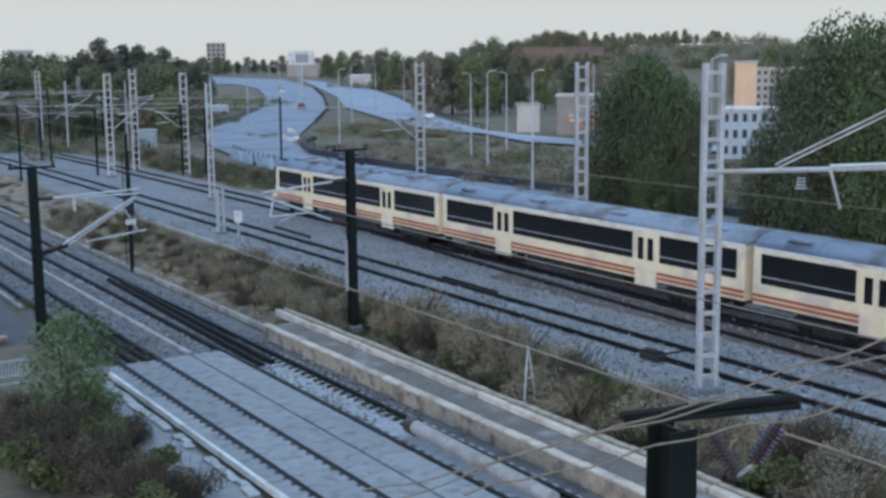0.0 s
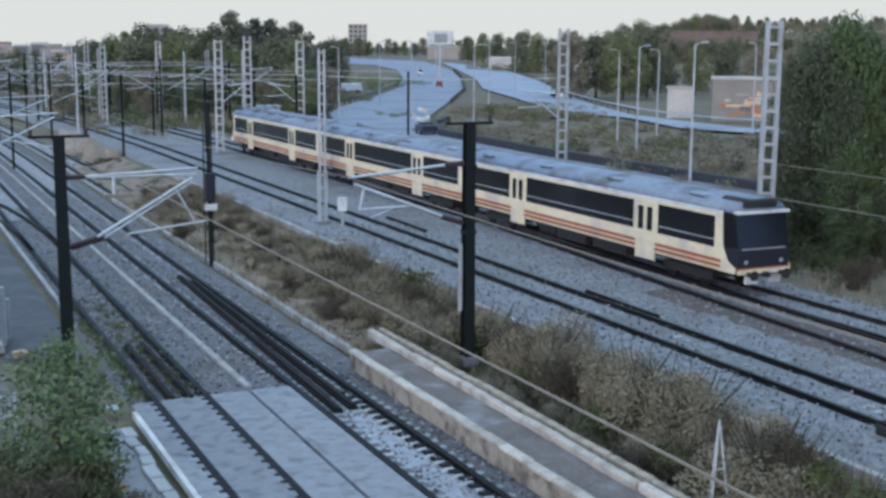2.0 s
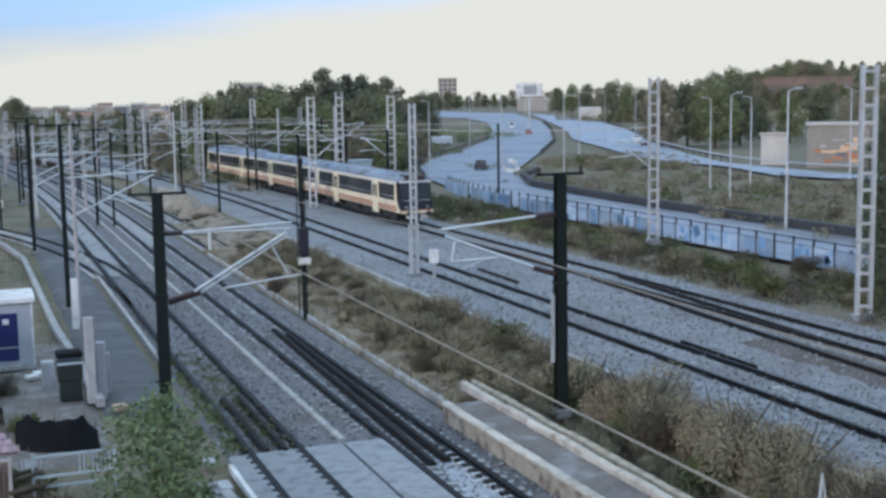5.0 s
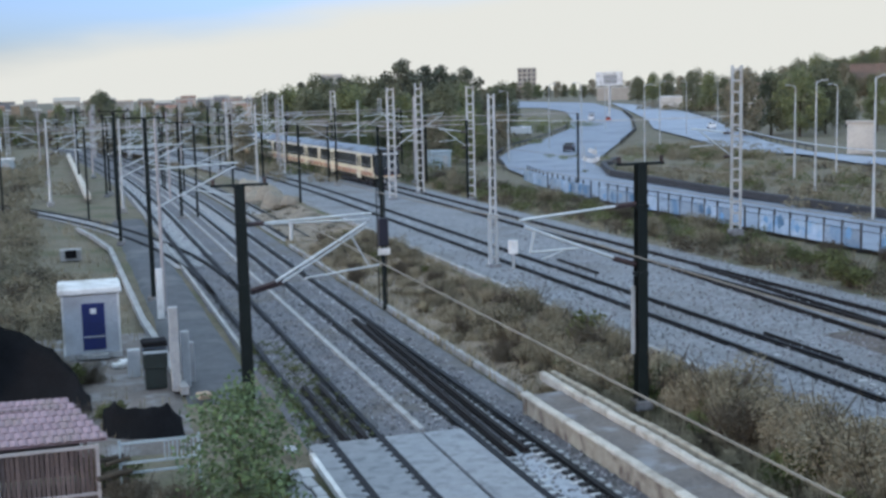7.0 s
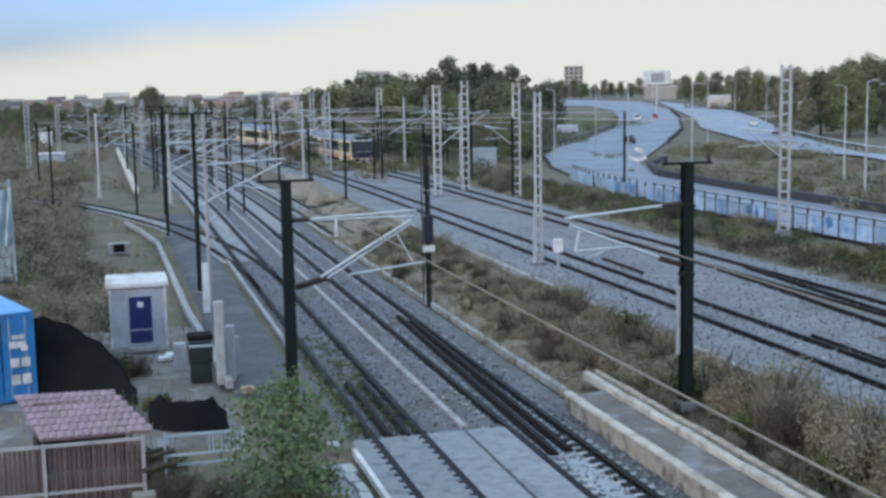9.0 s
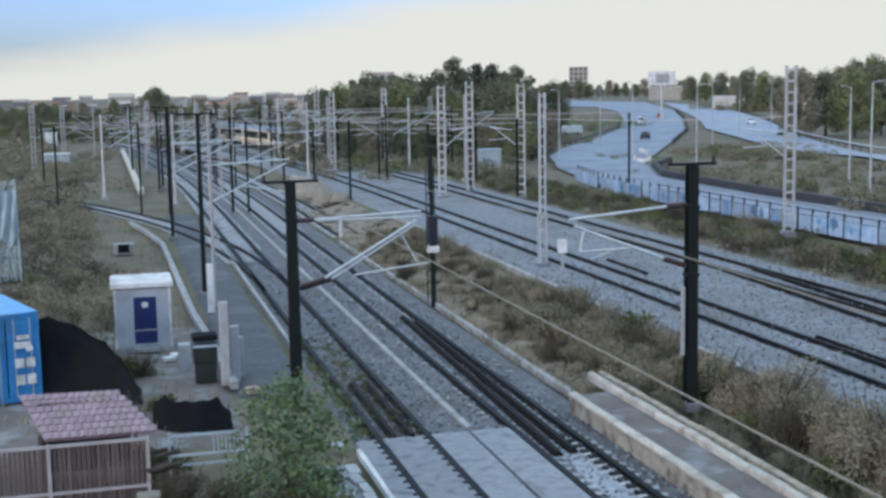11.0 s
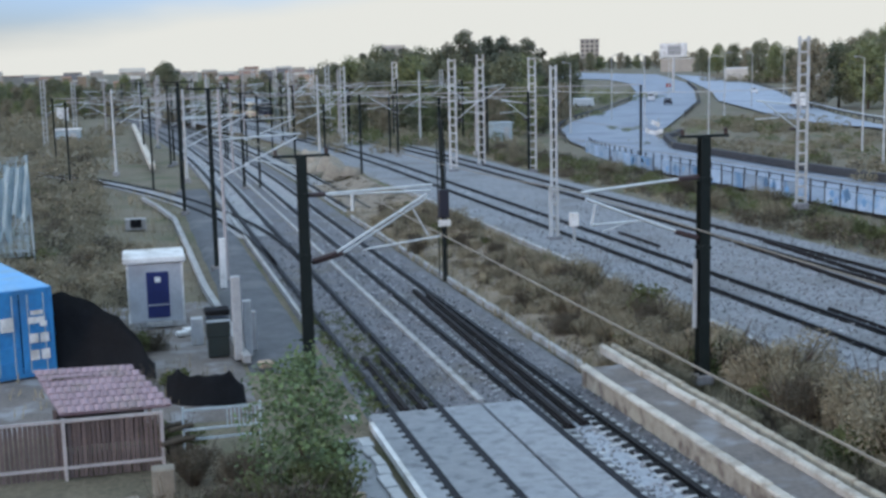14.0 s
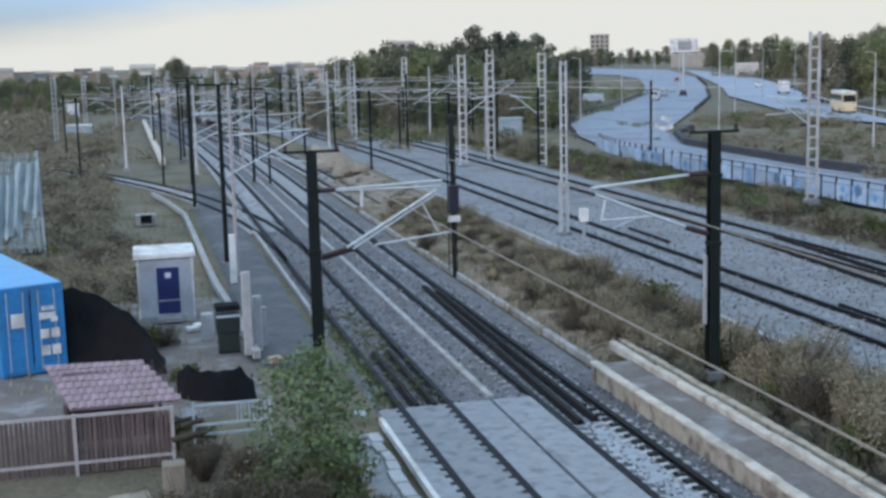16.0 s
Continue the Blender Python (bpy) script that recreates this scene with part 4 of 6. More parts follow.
for (x0, y0), (x1, y1), zz in (((22, 118), (37, 111), 8.4), ((20, 128), (35, 120), 7.3), ((40, 135), (56, 128), 8.3), ((19, 168), (44, 160), 8.8), ((24, 190), (50, 184), 8.0), ((-6, 128), (9, 126), 8.3), ((-9, 160), (12, 156), 8.0), ((14, 152), (30, 142), 7.9), ((30, 118), (40, 112), 7.9), ((12, 160), (37, 172), 7.4), ((30, 170), (52, 178), 8.2), ((2, 120), (12, 118), 8.6)):
    t = thing("portal_beam", "pale steel beam that spans the far tracks", "portal beam", group="portal beams")
    part("beam", Build().tube((x0, y0, zz), (x1, y1, zz + 0.1), 0.045, 6), M_FRAME, t)
    for x, y in ((x0, y0), (x1, y1)):
        part("leg", Build().box((x, y, (zz + level(x, y)) / 2 - 0.2), (0.20, 0.20, zz - level(x, y) + 0.5)), M_DARKPOLE, t)


# signal with a white plate, beside the western track
t = thing("railway_signal", "dark signal mast with ladder and white plate", "signal", pose(16.0, 62.5, -0.2))
part("post", Build().tube((0, 0, 0), (0, 0, 8.6), 0.11, 10), M_DARKPOLE, t)
for s in (-0.22, 0.22):
    part("ladder_rail", Build().tube((s, 0.25, 0.2), (s, 0.25, 7.6), 0.03, 6), M_DARKPOLE, t)
for k in range(24):
    part("rung", Build().tube((-0.22, 0.25, 0.4 + 0.3 * k), (0.22, 0.25, 0.4 + 0.3 * k), 0.015, 5), M_DARKPOLE, t)
part("signal_head", bevelled(Build().box((0, -0.1, 4.2), (0.55, 0.3, 1.5)).mesh("signal_head", M_NAVY), 0.05), None, t, "dark blue signal head")
part("plate", Build().box((0, -0.2, 3.15), (0.66, 0.06, 0.34)), M_WHITE, t, "white plate")
t = thing("cabinet", "small pale trackside cabinet on a post", "cabinet", pose(24.9, 66.5, EAST - 0.2))
part("post", Build().box((0, 0, 0.5), (0.14, 0.14, 1.2)), M_GREYPOLE, t)
part("box", bevelled(Build().box((0, 0, 1.35), (0.5, 0.35, 0.8)).mesh("box", M_WHITE), 0.03), None, t)
lattice_mast(24.2, 68, EAST - 0.2, 3.2, 0.4, 0, 0, "short lattice posts")


# ---------- plants ----------
def leaves(b, c, r, n, size, squash=0.8):
    for _ in range(n):
        d = Vector((random.gauss(0, 1), random.gauss(0, 1), random.gauss(0, 1))).normalized() * (random.random() ** 0.4)
        p = Vector(c) + Vector((d.x * r, d.y * r, d.z * r * squash))
        u = Vector((random.gauss(0, 1), random.gauss(0, 1), random.gauss(0, 1))).normalized() * size * random.uniform(0.6, 1.3)
        w = u.cross(Vector((random.gauss(0, 1), random.gauss(0, 1), random.gauss(0, 1)))).normalized() * size * random.uniform(0.35, 0.8)
        b.quad(p - u - w * 0.3, p + w, p + u + w * 0.2, p - w)


def make_tree(name, label, h, spread, material, blobs=16, per=150, leaf=0.22, trunk=0.22, low=0.25, tall=1.0, category="tree", grp="trees"):
    t = thing(name, label, category, group=grp)
    tb = Build()
    top = Vector((random.uniform(-0.2, 0.2), random.uniform(-0.2, 0.2), h * 0.7))
    mid = Vector((random.uniform(-0.1, 0.1), random.uniform(-0.1, 0.1), h * 0.3))
    tb.tube((0, 0, -0.4), mid, trunk, 9, trunk * 0.75, False).tube(mid, top, trunk * 0.75, 8, trunk * 0.3)
    cb = Build()
    for k in range(blobs):
        f = (k + 0.5) / blobs
        z = h * (low + (0.98 - low) * f)
        wide = spread * math.sin(math.pi * min(1, 0.18 + 0.78 * f)) ** 0.7 * (1 if tall == 1.0 else tall)
        a = k * 2.4 + random.uniform(-0.5, 0.5)
        d = wide * random.uniform(0.25, 0.85)
        c = Vector((math.cos(a) * d, math.sin(a) * d, z))
        tb.tube(mid.lerp(top, min(1, f)), c, trunk * 0.25, 5, trunk * 0.08, False)
        leaves(cb, c, spread * random.uniform(0.30, 0.48), per, leaf)
    part("trunk", tb, M_BARK, t)
    part("crown", cb, material, t)
    return t


def make_bush(name, label, r, h, material, n=900, leaf=0.10, twigs=14, grp="bushes", category="bush"):
    t = thing(name, label, category, group=grp)
    cb, tb = Build(), Build()
    for k in range(9):
        a, d = random.uniform(0, 6.28), r * random.uniform(0.0, 0.75)
        c = (math.cos(a) * d, math.sin(a) * d, h * random.uniform(0.25, 0.75))
        leaves(cb, c, r * random.uniform(0.3, 0.5), n // 9, leaf, 0.8 * h / r)
    for k in range(twigs):
        a = random.uniform(0, 6.28)
        d = r * random.uniform(0.4, 1.05)
        tb.tube((0.1 * math.cos(a), 0.1 * math.sin(a), -0.2), (math.cos(a) * d, math.sin(a) * d, h * random.uniform(0.6, 1.15)), 0.022, 5, 0.006, False)
    part("branchwork", tb, M_BARK, t)
    part("foliage", cb, material, t)
    return t


def place(kinds, spots, grow=(0.8, 1.25), used=None):
    """Sets copies of the kinds at the spots (x, y, scale)."""
    for k, (x, y, s) in enumerate(spots):
        src = kinds[k % len(kinds)] if isinstance(kinds, list) else kinds
        z = level(x, y) - 0.25
        m = pose(x, y, z, 0, 0, random.uniform(0, 360))
        fresh = not src.get("set")
        if fresh:
            src["set"] = 1
            src.matrix_world = m
            ob = src
        else:
            ob = copy_thing(src, m)
        ob.scale = (s * random.uniform(0.92, 1.08), s * random.uniform(0.92, 1.08), s * random.uniform(0.92, 1.08))


def polar(az, d):
    return d * math.sin(radians(az)), d * math.cos(radians(az))


pines = [make_tree("pine_tree", "tall dark pine with a broad uneven crown", 12, 3.6, M_LEAF_PINE_HAZY, 20, 170, 0.24, 0.25, 0.3), make_tree("pine_tree", "dark narrow pine with ragged top", 12, 2.6, M_LEAF_PINE_HAZY, 18, 150, 0.22, 0.22, 0.2), make_tree("pine_tree", "dark rounded pine tree", 12, 4.2, M_LEAF_HAZY, 22, 170, 0.26, 0.25, 0.22)]
broad = [make_tree("broadleaf_tree", "dense dark green broadleaf tree", 12, 4.6, M_LEAF_HAZY, 26, 190, 0.26, 0.28, 0.12), make_tree("broadleaf_tree", "mid-green broadleaf tree with loose crown", 12, 4.4, M_LEAF_MID_HAZY, 24, 180, 0.26, 0.26, 0.15), make_tree("broadleaf_tree", "dull green spreading tree", 12, 5.0, M_LEAF_HAZY, 26, 180, 0.28, 0.26, 0.1)]
dry = [make_tree("broadleaf_tree", "olive brown roadside tree", 12, 4.4, M_SCRUB, 20, 170, 0.28, 0.24, 0.12)]


def top_at(az, d, el):
    """The scale of a 12 m tree whose top shows at that height above the horizon."""
    x, y = polar(az, d)
    return (11.45 + d * math.tan(radians(el)) - level(x, y)) / 11.9


def row(kinds, az0, az1, step, d, el, jitter=0.25, deep=12):
    a, spots = az0, []
    while a < az1:
        dd = d + random.uniform(-deep, deep)
        x, y = polar(a, dd)
        spots.append((x, y, top_at(a, dd, el + random.uniform(-jitter, jitter))))
        a += step * random.uniform(0.8, 1.2)
    place(kinds, spots)


place(pines, [(*polar(a, 268), top_at(a, 268, 0.5)) for a in (13.0, 14.4, 16.3)])
for a, el in ((9.5, 0.1), (10.2, 0.2), (10.9, 0.36), (11.5, 0.62), (12.1, 0.45), (12.7, 0.62), (13.4, 0.5), (14.1, 0.55), (14.8, 0.85), (15.4, 1.08), (15.9, 0.95), (16.6, 1.12), (17.2, 0.9), (17.8, 0.75), (18.5, 0.65)):
    d = 265 + random.uniform(-15, 15)
    place(random.choice(pines), [(*polar(a, d), top_at(a, d, el))])
row(broad, 9.2, 18.5, 0.9, 235, 0.0, 0.3)
row(broad + dry, 17.0, 20.4, 0.8, 300, 0.15, 0.2)
row(dry + [broad[1]], -7, 0.5, 0.45, 310, -1.25, 0.3)
row(broad + dry, -8.5, -0.2, 0.34, 360, -0.75, 0.25, 25)
row(dry + broad, -0.2, 9.0, 0.5, 400, -0.85, 0.25, 25)
row(broad + dry, -8, 10, 0.6, 540, -0.50, 0.22, 25)
place(broad[0], [(*polar(1.9, 600), top_at(1.9, 600, 0.34)), (*polar(1.5, 610), top_at(1.5, 610, 0.15))])
row(dry + broad, 2, 9.5, 0.8, 260, -0.9, 0.3)
row(broad + dry, 17.5, 21.5, 0.4, 1180, 0.10, 0.15, 30)
row(broad + dry, 21.5, 27, 0.4, 1200, 0.15, 0.15, 30)
row(broad + dry, 14.5, 20.0, 0.8, 205, -1.3, 0.4, 15)
row(dry + broad, 8, 15, 1.0, 190, -1.6, 0.4, 15)
row([broad[1]], 9, 17.5, 0.9, 218, -1.4, 0.4, 10)
place(make_tree("broadleaf_tree", "yellow-green tree beside the road", 8, 4.0, M_LEAF_YOUNG, 22, 170, 0.28, 0.2, 0.1), [(*polar(17.9, 235), 0.9)])
row(broad + dry, 26.4, 28.8, 0.6, 760, 0.25, 0.25, 20)
row(broad + dry, 28.9, 34, 0.7, 510, 0.20, 0.3, 25)
row(dry + broad, 31.2, 34.8, 1.1, 275, 0.35, 0.3)
row(dry + dry + broad, 33, 41, 1.3, 300, 0.0, 0.5, 30)
row(dry + broad, 33, 42, 0.7, 560, 0.75, 0.3, 30)
row(dry + broad, 46, 51, 0.8, 320, 0.3, 0.2, 20)
thicket = [make_tree("broadleaf_tree", "dense dark green tree beyond the train's track", 12, 4.6, M_LEAF_NEAR, 30, 420, 0.15, 0.28, 0.06, grp="trees beyond the train's track"), make_tree("broadleaf_tree", "bright green rounded tree beyond the train's track", 12, 4.2, M_LEAF_BRIGHT, 28, 420, 0.15, 0.26, 0.08, grp="trees beyond the train's track"), make_tree("broadleaf_tree", "dark ragged tree beyond the train's track", 12, 5.0, M_LEAF_NEAR, 34, 360, 0.16, 0.26, 0.05, grp="trees beyond the train's track")]
for k, (x, y, top, wide) in enumerate(((47.2, 52.2, 11.6, 0.52), (48.4, 50.9, 12.9, 0.60), (46.6, 53.2, 10.6, 0.44), (49.5, 51.6, 12.3, 0.56), (49.4, 49.2, 11.6, 0.5), (47.6, 50.0, 9.4, 0.42), (49.6, 47.9, 10.2, 0.4), (47.0, 48.8, 6.4, 0.4), (46.6, 36.2, 12.4, 0.55), (47.4, 34.6, 14.2, 0.66), (48.0, 32.4, 14.6, 0.72), (48.6, 30.0, 15.0, 0.75), (46.2, 33.4, 11.0, 0.6), (46.8, 30.6, 12.0, 0.6), (49.0, 27.0, 15.0, 0.8), (46.0, 38.0, 8.6, 0.4))):
    at = pose(x, y, level(x, y) - 0.3, 0, 0, 70 * k)
    ob = thicket[k] if k < 3 else copy_thing(thicket[k % 3], at)
    ob.matrix_world = at
    ob.scale = (wide, wide, (top - level(x, y) + 0.3) / 12.2)
place([broad[1], broad[0], dry[0]], [(*polar(a, 225 + 14 * (k % 3)), 0.42 + 0.07 * (k % 4)) for k, a in enumerate((17.0, 17.5, 18.1, 18.6, 19.0, 16.4, 15.8, 15.0))])
place(broad[1], [(71, 222, 0.5), (84, 250, 0.55), (62, 203, 0.4), (*polar(18.6, 255), 0.75)])

scrubs = [make_bush("bush", "olive brown dry bush on the bank", 1.3, 1.5, M_SCRUB, 4600, 0.042, 40), make_bush("bush", "dark twiggy bush with few leaves", 1.2, 1.4, M_SCRUB_DARK, 3600, 0.04, 60), make_bush("bush", "straw-coloured dry bush on bare earth", 1.2, 1.1, M_SCRUB_DRY, 4000, 0.04, 50), make_bush("bush", "dull green weed bush", 1.2, 1.2, M_GRASS, 1400, 0.08)]
spots = []
y = -4.0
while y < 92:
    for k in range(2):
        spots.append((random.uniform(18.9, 21.2), y + random.uniform(-0.8, 0.8), random.uniform(0.65, 1.35) * (1.0 if y < 56 else 0.62)))
    y += 1.25
place([scrubs[0], scrubs[2], scrubs[0], scrubs[1], scrubs[0], scrubs[2], scrubs[3]], spots)
straw_bush = make_bush("bush", "bleached straw-coloured clump of dry grass", 1.1, 1.5, M_STRAW, 3000, 0.045, 70)
place([straw_bush], [(20.7, 35.6, 0.95), (21.3, 36.8, 0.6), (19.6, 47.5, 0.6), (18.2, 43.5, 0.55), (20.8, 29.5, 0.7), (17.4, 60, 0.5), (18.6, 64, 0.5), (17.8, 69, 0.5), (19.6, 74, 0.55), (18.4, 79, 0.5)])
place([scrubs[2], scrubs[1], scrubs[0], scrubs[2]], [(random.uniform(16.6, 19.0), random.uniform(41, 92), random.uniform(0.35, 0.75)) for _ in range(44)])
place([scrubs[3], scrubs[0], scrubs[1]], [(random.uniform(38.5, 49.5), random.uniform(40, 150), random.uniform(0.6, 1.3)) for _ in range(34)])
place([scrubs[1], scrubs[0], scrubs[1], scrubs[2]], [(random.uniform(17.9, 19.0), random.uniform(-2, 40), random.uniform(0.4, 0.75)) for _ in range(38)])


def far_scrub(material, areas, label):
    b = Build()
    for x0, x1, y0, y1, n, s in areas:
        for _ in range(n):
            x, y, k = random.uniform(x0, x1), random.uniform(y0, y1), s * random.uniform(0.6, 1.3)
            leaves(b, (x, y, level(x, y) - 0.2 + 0.3 * k), k, 150, 0.105 * k, 0.6)
    solid("scrub", b, material, label, "scrub", kind="stuff")


far_scrub(M_SCRUB, [(106, 122, 184, 214, 60, 0.8), (46, 64, 175, 228, 60, 1.4), (56, 98, 245, 330, 110, 2.0), (250, 420, 340, 520, 200, 4.0), (66, 100, 60, 150, 150, 1.3), (90, 103, 160, 190, 60, 1.5), (24, 53, 140, 260, 140, 1.5), (-30, 0, 120, 260, 160, 1.6), (-14, 0.6, 60, 84, 170, 0.8), (-18, -2.4, 84, 130, 240, 0.9), (-45, -17, 60, 140, 160, 1.4), (-30, -4, 130, 220, 160, 1.3), (-75, -12, 200, 330, 150, 2.6), (-40, 30, 300, 430, 130, 3.4), (62, 84, 70, 96, 60, 1.3)], "olive scrub on the banks beyond the road")
far_scrub(M_LEAF_MID_HAZY, [(66, 96, 228, 285, 60, 1.5), (84, 118, 288, 345, 50, 2.0), (46, 64, 178, 230, 60, 1.1), (110, 150, 330, 420, 50, 2.4), (74, 100, 168, 186, 16, 0.9), (118, 150, 300, 340, 12, 1.6)], "green bushes beside the road")
far_scrub(M_SCRUB_DARK, [(37.9, 42, 40, 130, 150, 0.5), (-14, 0.0, 60, 84, 110, 0.7), (-18, -3.0, 84, 130, 150, 0.8), (-26, -4, 130, 190, 80, 1.0), (16.6, 21.5, 44, 135, 90, 0.45), (38, 50, 45, 150, 130, 0.9), (66, 100, 60, 150, 60, 1.2)], "dark dead brush among the weeds")
far_scrub(M_GRASS, [(40, 50, 45, 140, 130, 0.8), (-22, -4, 62, 140, 70, 0.8), (44, 64, 180, 228, 50, 1.3), (56, 98, 245, 330, 90, 2.0), (250, 420, 340, 520, 120, 4.0), (66, 100, 60, 150, 110, 1.1), (92, 103, 162, 192, 40, 1.4), (26, 52, 150, 280, 110, 1.5), (38, 50, 60, 150, 90, 0.9)], "dull green weeds on the far banks")
near_tree = make_tree("young_tree", "leafy young tree with pale green leaves beside the walkway", 4.2, 2.05, M_LEAF_YOUNG, 30, 130, 0.085, 0.07, 0.05, grp="")
near_tree.matrix_world = pose(4.15, 32.6, -0.3)
near_tree.scale = (1, 1, 0.92)
place([scrubs[3], scrubs[1]], [(3.2, 31.5, 1.0), (2.4, 33.0, 0.8), (4.6, 30.2, 1.1), (3.0, 29.0, 1.2), (1.9, 30.5, 1.0), (5.0, 28.0, 0.8), (5.4, 34.6, 0.7), (1.6, 27.5, 1.1), (3.6, 26.2, 1.2), (2.6, 24.5, 1.3), (4.2, 24.0, 1.1), (3.2, 22.0, 1.2), (1.4, 25.4, 1.2), (4.4, 21.0, 1.0), (2.2, 20.0, 1.2), (0.6, 29.0, 1.1), (-0.6, 50.5, 0.9), (0.4, 51.0, 0.8), (1.0, 45.2, 0.7), (-0.4, 43.5, 0.8), (0.9, 37.5, 0.9), (1.2, 34.2, 0.8), (-9, 66, 1.2), (-7.5, 60, 1.2)])


def tufts():
    b = Build()
    for _ in range(7000):
        r = random.random()
        if r < 0.40:
            x, y = random.uniform(18.3, 22.0), random.uniform(-6, 95)
            if y > 41:
                x = random.uniform(15.9, 22.0)
        elif r < 0.5:
            x, y = random.uniform(-13, 3.5), random.uniform(42, 120)
        elif r < 0.7:
            x, y = random.uniform(38, 50), random.uniform(35, 150)
        elif r < 0.8:
            x, y = random.uniform(-12, 1.5), random.uniform(58, 75)
        else:
            x, y = random.uniform(65, 104), random.uniform(60, 160)
        z = level(x, y) - 0.3
        for _ in range(4):
            a, h = random.uniform(0, 6.28), random.uniform(0.25, 0.6)
            c, s = math.cos(a), math.sin(a)
            x1, y1 = x + random.gauss(0, 0.12), y + random.gauss(0, 0.12)
            b.quad((x1 - s * 0.03, y1 + c * 0.03, z), (x1 + s * 0.03, y1 - c * 0.03, z), (x1 + c * 0.15 + s * 0.02, y1 + s * 0.15, z + h), (x1 + c * 0.15, y1 + s * 0.15, z + h))
    solid("grass_tufts", b, M_SCRUB_DRY, "dry grass tufts on banks and verges", "grass", kind="stuff")


tufts()
weeds = Build()
for _ in range(260):
    x, y = random.choice((random.gauss(8.75, 0.3), random.gauss(7.55, 0.15))), random.uniform(38.8, 56)
    leaves(weeds, (x, y, 0.0), 0.14, 12, 0.05, 0.8)
solid("weeds", weeds, M_GRASS, "green weeds growing between the rails", "weeds", kind="stuff")


def stones():
    b = Build()
    for _ in range(16000):
        if random.random() < 0.45:
            x, y, z = random.uniform(7.4, 15.2), random.triangular(24, 90, 26), -0.15
            if y < 38.5 and x < 12.5:
                continue
        else:
            x, y, z = random.uniform(22.4, 37.4), random.triangular(12, 90, 20), EAST - 0.15
        s = random.uniform(0.03, 0.075)
        o = len(b.v)
        q = Euler((random.uniform(0, 6), random.uniform(0, 6), random.uniform(0, 6))).to_matrix()
        for v in ((-1, -0.7, -0.8), (1, -0.8, -0.6), (0.1, 1, -0.7), (0, 0, 1)):
            b.v.append(Vector((x, y, z + s * 0.3)) + q @ Vector(v) * s)
        b.f += [[o, o + 2, o + 1], [o, o + 1, o + 3], [o + 1, o + 2, o + 3], [o + 2, o, o + 3]]
    solid("loose_stones", b, M_STONE, "loose grey ballast stones", "stones", kind="stuff")


stones()


# ---------- yard on the west side ----------
def hut():
    t = thing("relay_hut", "pale grey prefabricated hut with a blue door", "hut", pose(0.75, 56.8, 0.1))
    part("wall", bevelled(Build().box((0, 0, 1.35), (2.45, 2.4, 2.7)).mesh("wall", M_HUT), 0.05), None, t)
    part("roof", bevelled(Build().box((0, 0, 2.86), (2.75, 2.7, 0.30)).mesh("roof", M_WHITE), 0.06), None, t, "white overhanging roof slab")
    part("plinth", Build().box((0, 0, -0.1), (2.55, 2.5, 0.25)), M_CONCRETE, t)
    d = part("door", bevelled(Build().box((0.1, -1.21, 1.25), (0.98, 0.08, 2.1)).mesh("door", M_DOORBLUE), 0.02), None, t, "dark blue steel door")
    part("notice", Build().box((0.1, -1.26, 1.95), (0.26, 0.02, 0.24)), M_WHITE, d)
    part("door_bar", Build().box((0.1, -1.27, 0.80), (0.92, 0.03, 0.05)), M_GREYPOLE, d)
    for x in (-1.2, 1.2):
        part("corner_post", Build().box((x, -1.19, 1.35), (0.09, 0.09, 2.7)), M_WHITE, t)
    part("step", Build().box((0.1, -1.45, -0.05), (1.1, 0.5, 0.16)), M_CONCRETE, t)


hut()


